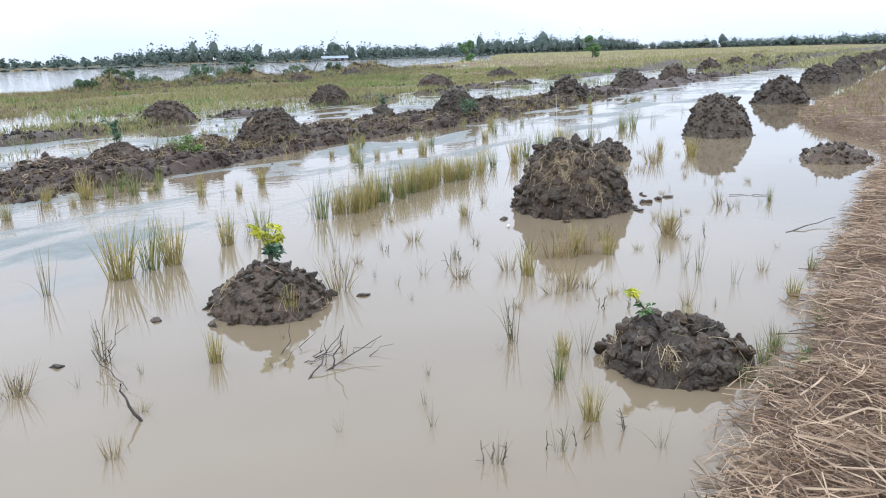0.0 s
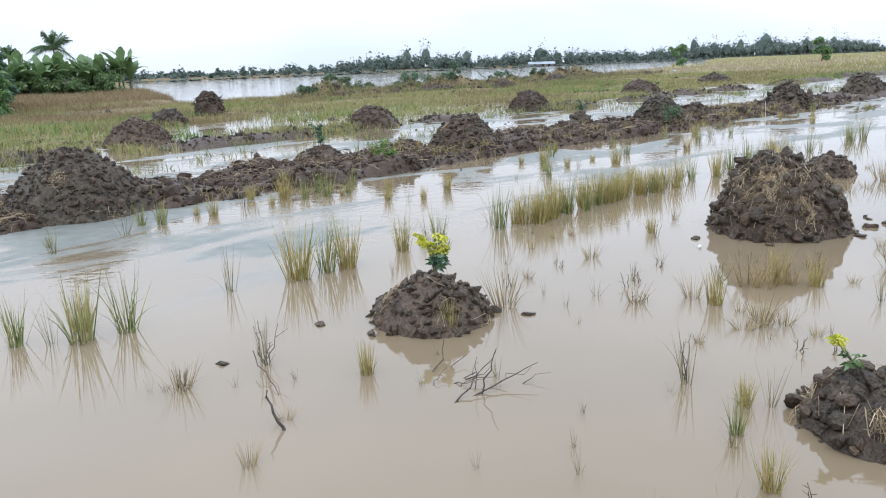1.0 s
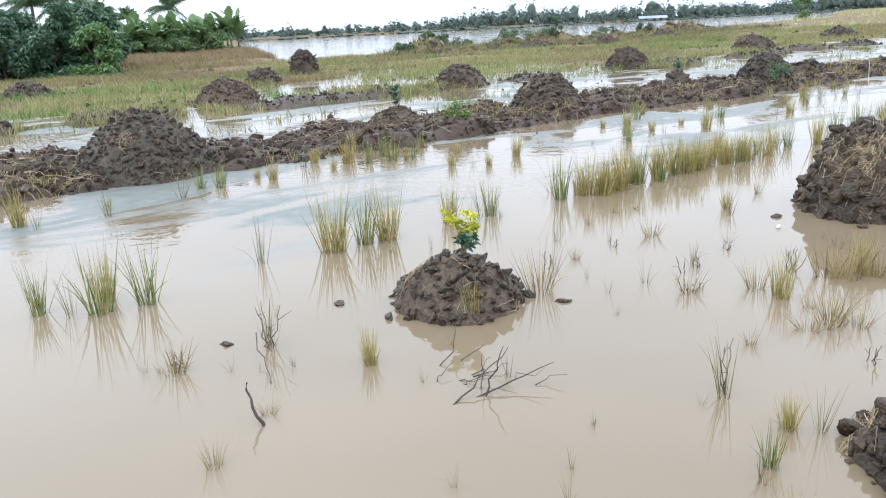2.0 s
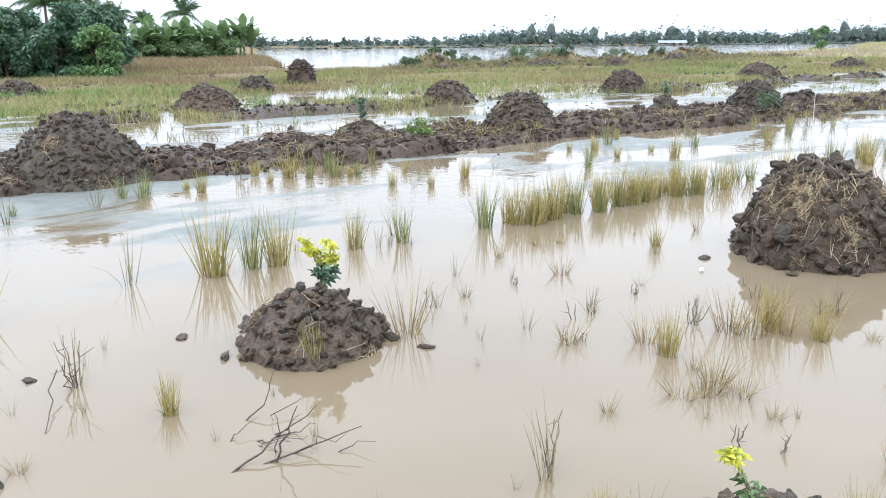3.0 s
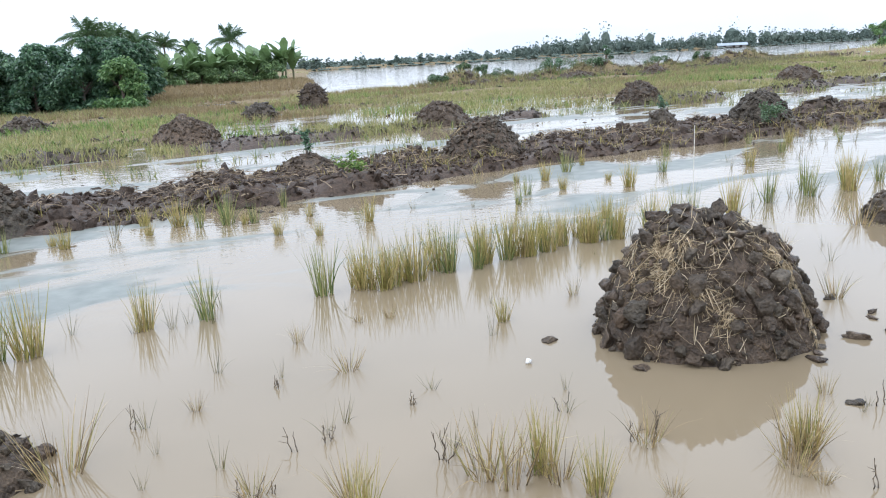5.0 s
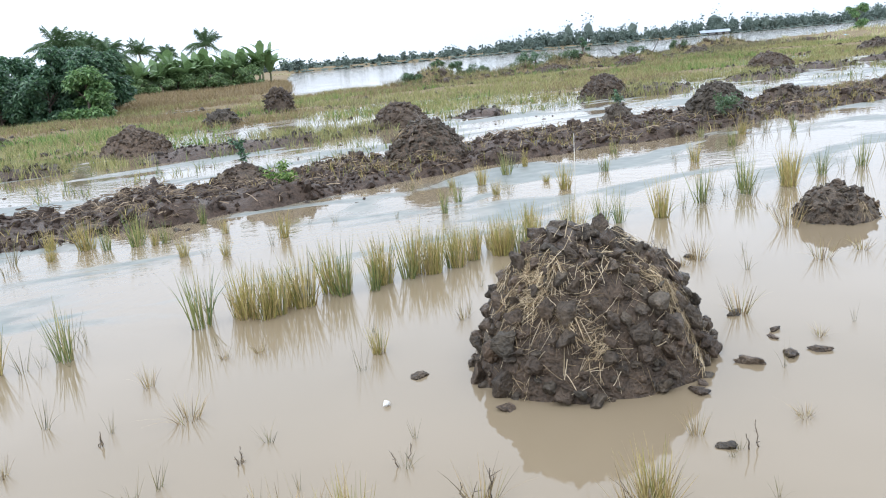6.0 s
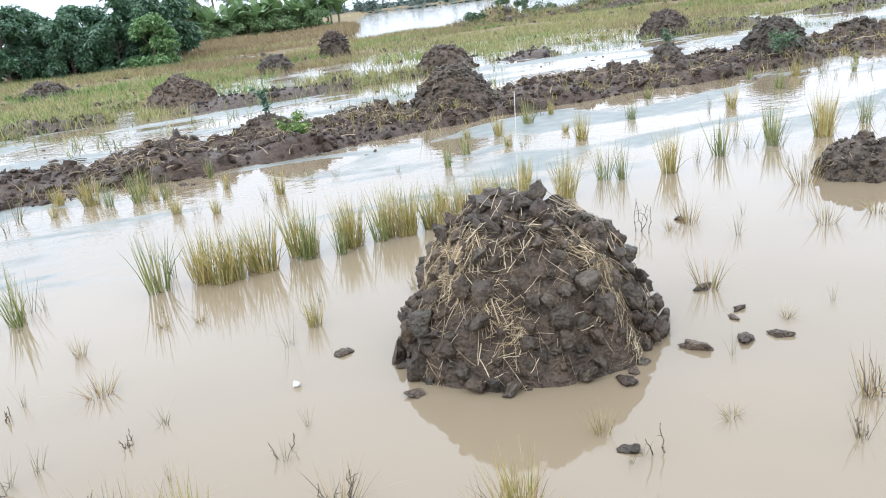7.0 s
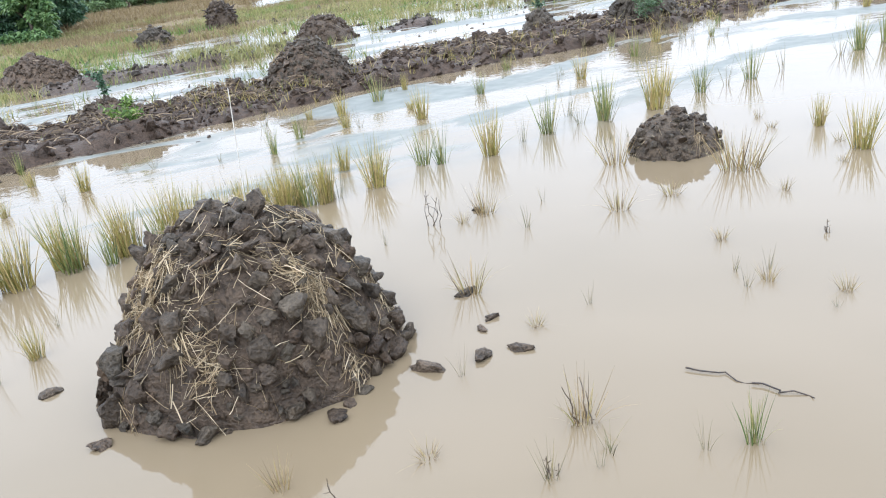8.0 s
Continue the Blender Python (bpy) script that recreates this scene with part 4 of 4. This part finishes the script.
def broad_tree(u, v, tall, wide, mat, leaf, seed, label, per=420, blob_count=22, name="tree", skirt=0.04):
    r = np.random.default_rng(seed)
    base = root(name, place(u, v, max(0.0, height(u, v)) - 0.05), label, "tree", "orchard trees")
    top = Vector((r.normal(0, 0.15), r.normal(0, 0.15), tall * 0.8))
    v_, f_ = tube([(0, 0, 0), tuple(top * 0.3), tuple(top * 0.65), tuple(top)], [0.11, 0.085, 0.06, 0.02], 7)
    part("trunk", quad_mesh("trunk", v_, f_, [BARK], True), base)
    blobs = []
    for k in range(blob_count):
        a, h = r.uniform(0, 6.28), r.uniform(skirt, 0.95)
        reach = wide * 0.5 * (1 - abs(h - 0.4) ** 1.8) * r.uniform(0.4, 0.85)
        c = Vector((math.cos(a) * reach, math.sin(a) * reach, tall * h))
        rad = wide * r.uniform(0.07, 0.18)
        blobs.append((tuple(c), (rad, rad, rad * 0.8)))
        if k < 8:
            s = top * min(0.85, h * 0.7)
            v_, f_ = tube([tuple(s), tuple(s.lerp(c, 0.5) + Vector((0, 0, 0.1))), tuple(c)], [0.045, 0.03, 0.012], 5)
            part("limb", quad_mesh("limb", v_, f_, [BARK], True), base)
    v_, f_ = leaves(crown_points(r, blobs, per), leaf, 0.45, 0.4, r)
    tagged(part("crown", quad_mesh("crown", v_, f_, [mat]), base), kind="stuff")
    return base


def coconut_palm(u, v, tall, seed, fronds=15, length=2.3, label="slender coconut palm with drooping feathery fronds"):
    r = np.random.default_rng(seed)
    base = root("coconut_palm", place(u, v, 0), label, "palm tree", "palms")
    top = Vector((r.normal(0, 0.3), r.normal(0, 0.3), tall))
    v_, f_ = tube([(0, 0, -0.2), tuple(top * 0.5 + Vector((0.1, 0, 0))), tuple(top)], [0.17, 0.13, 0.10], 8)
    part("trunk", quad_mesh("trunk", v_, f_, [BARK], True), base)
    for k in range(fronds):
        a, e = 6.283 * k / fronds + r.normal(0, 0.2), r.uniform(0.15, 1.35)
        d = Vector((math.cos(a) * math.cos(e), math.sin(a) * math.cos(e), math.sin(e)))
        spine = [top + d * length * s + Vector((0, 0, -0.7 * length * s * s * (1.25 - 0.6 * e))) for s in np.linspace(0, 1, 9)]
        pieces = [tube([tuple(p) for p in spine], [0.03 - 0.003 * i for i in range(9)], 4)]
        side = d.cross(Vector((0, 0, 1))).normalized()
        for i in range(1, 36):
            s = i / 36
            p = spine[int(s * 8)].lerp(spine[min(8, int(s * 8) + 1)], s * 8 - int(s * 8))
            for sg in (-1, 1):
                n = length * 0.30 * math.sin(math.pi * (0.12 + 0.85 * s))
                tip = p + side * sg * n * r.uniform(0.4, 0.8) + d * n * 0.55 + Vector((0, 0, -n * r.uniform(0.4, 1.0)))
                w = d * 0.034
                pieces.append((np.array([tuple(p - w), tuple(p + w), tuple(tip + w * 0.2), tuple(tip - w * 0.2)]), np.array([[0, 1, 2, 3]])))
        v_, f_ = joined(pieces)
        part("frond", quad_mesh("frond", v_, f_, [LEAF_PALM]), base)
    return base


def banana_plant(u, v, tall, seed):
    r = np.random.default_rng(seed)
    base = root("banana_plant", place(u, v, 0), "banana plant with broad torn green leaves", "banana plant", "banana plants")
    v_, f_ = tube([(0, 0, -0.1), (0.03, 0, tall * 0.18), (0, 0.03, tall * 0.36)], [0.14, 0.11, 0.06], 7)
    part("stem", quad_mesh("stem", v_, f_, [STEM], True), base)
    for k in range(13):
        a, e = 6.283 * k / 13 + r.normal(0, 0.25), r.uniform(0.5, 1.5)
        n, top = tall * r.uniform(0.34, 0.62), Vector((0, 0, tall * r.uniform(0.2, 0.36)))
        d = Vector((math.cos(a) * math.cos(e), math.sin(a) * math.cos(e), math.sin(e)))
        side = d.cross(Vector((0, 0, 1))).normalized()
        cv, cf = [], []
        for i in range(9):
            s = i / 8
            p = top + d * n * s + Vector((0, 0, -0.36 * n * s**2.4))
            w = side * n * 0.13 * math.sin(math.pi * (0.06 + 0.92 * s)) * r.uniform(0.75, 1.15)
            cv += [tuple(p - w - Vector((0, 0, 0.04))), tuple(p), tuple(p + w - Vector((0, 0, 0.04)))]
        for i in range(8):
            cf += [(3 * i, 3 * i + 1, 3 * i + 4, 3 * i + 3), (3 * i + 1, 3 * i + 2, 3 * i + 5, 3 * i + 4)]
        part("leaf", quad_mesh("leaf", cv, cf, [LEAF_BANANA]), base)
    return base


ORCHARD = "dense dark green fruit tree at the orchard edge"
for k, (u, v, h, w) in enumerate(((3.0, 53.2, 3.9, 3.6), (5.6, 52.4, 4.7, 3.4), (7.6, 51.8, 4.6, 3.0), (-0.6, 54, 4.7, 4.4), (-4.5, 56, 4.8, 4.6),
                                  (4.2, 57, 4.5, 4.6), (7.6, 57, 4.5, 4.4), (10.2, 60, 4.4, 3.6), (0.8, 58, 4.4, 4.6), (-8.5, 58, 4.8, 5.0), (7.2, 53.4, 3.7, 3.4))):
    broad_tree(u * 0.86 + 0.4, v * 0.86, h * 0.80, w * 0.9, LEAF_DARK, 0.22, 200 + k, ORCHARD, 400, 36)
broad_tree(7.0, 43.2, 2.5, 3.0, LEAF_MID, 0.20, 230, "light green leafy shrub tree in front of the orchard", 260, 26, "tree", 0.12)
plot = random.Random(5)
for k in range(30):
    banana_plant(12.6 + 0.57 * k + plot.uniform(-0.4, 0.4), 84.0 + plot.uniform(-1.5, 2.0), plot.uniform(5.6, 7.3), 260 + k)
for k in range(10):
    broad_tree(10.6 + 1.75 * k, 82.6 + plot.uniform(-0.8, 0.8), plot.uniform(1.4, 2.2), 3.4, LEAF_BANANA, 0.26, 290 + k, "bushy bright green undergrowth among banana plants", 230, 14, "bush", 0.05)
for k, (u, v, h, n) in enumerate(((26.0, 96.8, 5.3, 3.4), (7.7, 69.6, 4.9, 3.0), (18.6, 98.8, 5.0, 3.0), (21.4, 98.3, 4.5, 2.2), (11.4, 66, 4.2, 2.2), (10.2, 74.4, 4.7, 2.8))):
    coconut_palm(u, v, h, 310 + k, 24, n)

# ---- low things at the far edge of the field ----
SHRUB = "low dark scrub bush at the edge of the flooded field"
for k, (u, v, h, w) in enumerate(((38.8, 48, 1.5, 2.6), (42, 50, 1.3, 3.2), (46, 50.8, 2.6, 1.4), (31, 46, 1.4, 1.6), (33, 47, 0.8, 2.2), (44, 49.5, 1.2, 3.0), (28, 44.2, 0.9, 1.3), (35.5, 45.2, 0.8, 2.4), (49, 47.8, 0.9, 2.6), (54, 47.6, 0.8, 2.0), (26, 43.6, 0.6, 1.6), (40.5, 45.8, 0.9, 2.0))):
    broad_tree(u, v, h, w, LEAF_DARK if k in (0, 2) else LEAF_PALM, 0.14, 330 + k, SHRUB, 140, 9, "bush", 0.08)
broad_tree(89, 54, 3.2, 2.6, LEAF_MID, 0.25, 345, "lone small green tree in the distant field", 200, 12)
broad_tree(117, 47, 3.4, 3.2, LEAF_MID, 0.30, 346, "lone green tree with a layered crown in the field", 160, 12)
stump = mound(13.2, 31.6, 1.35, 0.98, "heap", 120, 0.20, 350, "tall dark root ball of earth at the field edge", 0)
for k in range(26):
    r = random.Random(400 + k)
    a = 6.283 * k / 26
    p0 = Vector((math.cos(a) * r.uniform(0.3, 0.5), math.sin(a) * r.uniform(0.3, 0.5), r.uniform(0.3, 0.85)))
    p1 = p0 + Vector((math.cos(a) * r.uniform(0.1, 0.32), math.sin(a) * r.uniform(0.1, 0.32), r.uniform(-0.4, 0.3)))
    v_, f_ = tube(crooked(p0, p1, 0.06, k), [0.05 - 0.006 * i for i in range(7)], 5)
    part("root", quad_mesh("root", v_, f_, [TWIG], True), stump)
for k in range(7):
    r = random.Random(360 + k)
    a = place(47.8 + r.uniform(-1.2, 1.2), 46.6 + r.uniform(-0.6, 0.6), 0)
    stick("dead_branch", crooked(a, a + Vector((r.uniform(-1.6, 1.6), r.uniform(-0.5, 0.5), r.uniform(0.4, 1.6))), 0.1, k), 0.05, 0.02, "bare dead branch lying at the field edge", "branch")

boat = root("blue_sheet_pile", place(69.5, 43, 0.0), "pale blue plastic sheet heaped in the distant field", "sheet")
v_, f_ = clod_shape(81, 2)
part("sheet", quad_mesh("sheet", v_ * (1.7, 1.2, 0.7) + (0, 0, 0.22), f_, [BLUE_SHEET], True), boat)


def farmhouse(u, v, wide, deep, tall, label):
    base = root("farmhouse", place(u, v, 0.25), label, "house", "", 0.1)
    w, d = wide / 2, deep / 2
    bm = bmesh.new()
    bmesh.ops.create_cube(bm, size=1.0, matrix=Matrix.Translation((0, 0, tall / 2)) @ Matrix.Diagonal((wide, deep, tall, 1)))
    me = bpy.data.meshes.new("wall")
    bm.to_mesh(me)
    bm.free()
    me.materials.append(HOUSE_WALL)
    part("wall", me, base)
    rv = [(-w - 0.6, -d - 0.8, tall), (w + 0.6, -d - 0.8, tall), (w + 0.6, 0, tall + deep * 0.28), (-w - 0.6, 0, tall + deep * 0.28), (-w - 0.6, d + 0.8, tall), (w + 0.6, d + 0.8, tall)]
    rv += [(x, y, z + 0.12) for x, y, z in rv]
    part("roof", quad_mesh("roof", rv, [(0, 1, 2, 3), (3, 2, 5, 4), (6, 7, 8, 9), (9, 8, 11, 10), (0, 1, 7, 6), (4, 5, 11, 10), (1, 2, 8, 7), (2, 5, 11, 8), (0, 3, 9, 6), (3, 4, 10, 9)], [ROOF_SHEET]), base, "pale corrugated sheet roof")
    for x in (-w * 0.55, w * 0.1, w * 0.6):
        bm = bmesh.new()
        bmesh.ops.create_cube(bm, size=1.0, matrix=Matrix.Translation((x, -d - 0.03, tall * 0.55)) @ Matrix.Diagonal((1.2, 0.08, 1.1, 1)))
        me = bpy.data.meshes.new("window")
        bm.to_mesh(me)
        bm.free()
        me.materials.append(TWIG)
        part("window", me, base)
    return base


farmhouse(293, 250, 12, 4, 0.8, "distant low farmhouse with a pale sheet roof")


# ---- distant tree belt beyond the lake ----
def tree_belt():
    r = np.random.default_rng(91)
    pts, trunks, cores = [], [], []
    for k in range(2300):
        # the belt runs along the far shore and swings round behind the dry field
        s = k / 2300
        if s < 0.62:
            u = -260 + 1500 * s
            v = 258 + r.uniform(0, 26) - 0.10 * max(0, u - 250)
        else:
            u = 670 + r.uniform(0, 40)
            v = 216 - (s - 0.62) / 0.38 * 700
        lift = fbm((u * 0.013, 0, 0), 3, 21.0)
        tall = (3.6 + 3.4 * lift + r.uniform(-1.1, 1.5)) * min(2.3, 1 + 0.0028 * max(0, u - 50))
        if r.uniform() < 0.06:
            tall *= r.uniform(1.3, 1.9)
        if u > 660:
            tall *= 0.55
        slim = r.uniform(0.26, 0.48) * (1.5 if u > 660 else 1.0)
        p = place(u, v, 0.2)
        c = np.array([p.x, p.y, tall * 0.55])
        d = r.normal(size=(34, 3))
        d *= r.uniform(0.3, 0.9, (34, 1)) / np.linalg.norm(d, axis=1, keepdims=True) * (tall * slim * 0.75, tall * slim * 0.75, tall * 0.46)
        pts.append(c + d)
        q = np.stack([p.x + r.normal(0, 3.0, 12), p.y + r.normal(0, 2.0, 12), r.uniform(0.1, 2.2, 12)], 1)
        pts.append(q)
        cores.append(((c[0], c[1], tall * 0.42), tall * slim * 1.2, tall * 0.7))
        cores.append(((p.x + r.normal(0, 2), p.y, 0.8), r.uniform(2.5, 4.5), r.uniform(1.6, 3.2)))
        trunks.append(tube([(p.x, p.y, 0), (p.x, p.y, tall * 0.5)], [0.16, 0.08], 4))
    for k in range(900):
        u = r.uniform(-260, 640)
        p = place(u, 252 + r.uniform(0, 6) - 0.10 * max(0, u - 250), 0.3)
        cores.append((tuple(p), r.uniform(2.0, 4.5), r.uniform(0.5, 1.2)))
    hearts = []
    for c, wide, tall in cores:
        v_, f_ = CLODS_ROUGH[int(r.integers(8))]
        hearts.append((v_ * (wide, wide, tall) + c, f_))
    lv, lf = joined(hearts)
    # thicket and belt share the leaf colour with haze mixed in
    tagged(new("far_thicket", quad_mesh("far_thicket", lv, lf, [LEAF_HAZED])), "dense thicket at the foot of the distant trees, haze painted into its colour", "trees", kind="stuff")
    v_, f_ = leaves(np.concatenate(pts), 0.95, 0.8, 0.2, r)
    tv, tf = joined(trunks)
    n = len(f_)
    vv, ff = joined([(v_, f_), (tv, tf)])
    sl = np.zeros(len(ff), np.int32)
    sl[n:] = 1
    tagged(new("tree_belt", quad_mesh("tree_belt", vv, ff, [LEAF_HAZED, BARK], False, sl)), "belt of distant mixed trees beyond the lake, haze painted into the leaf colour", "trees", kind="stuff")


tree_belt()
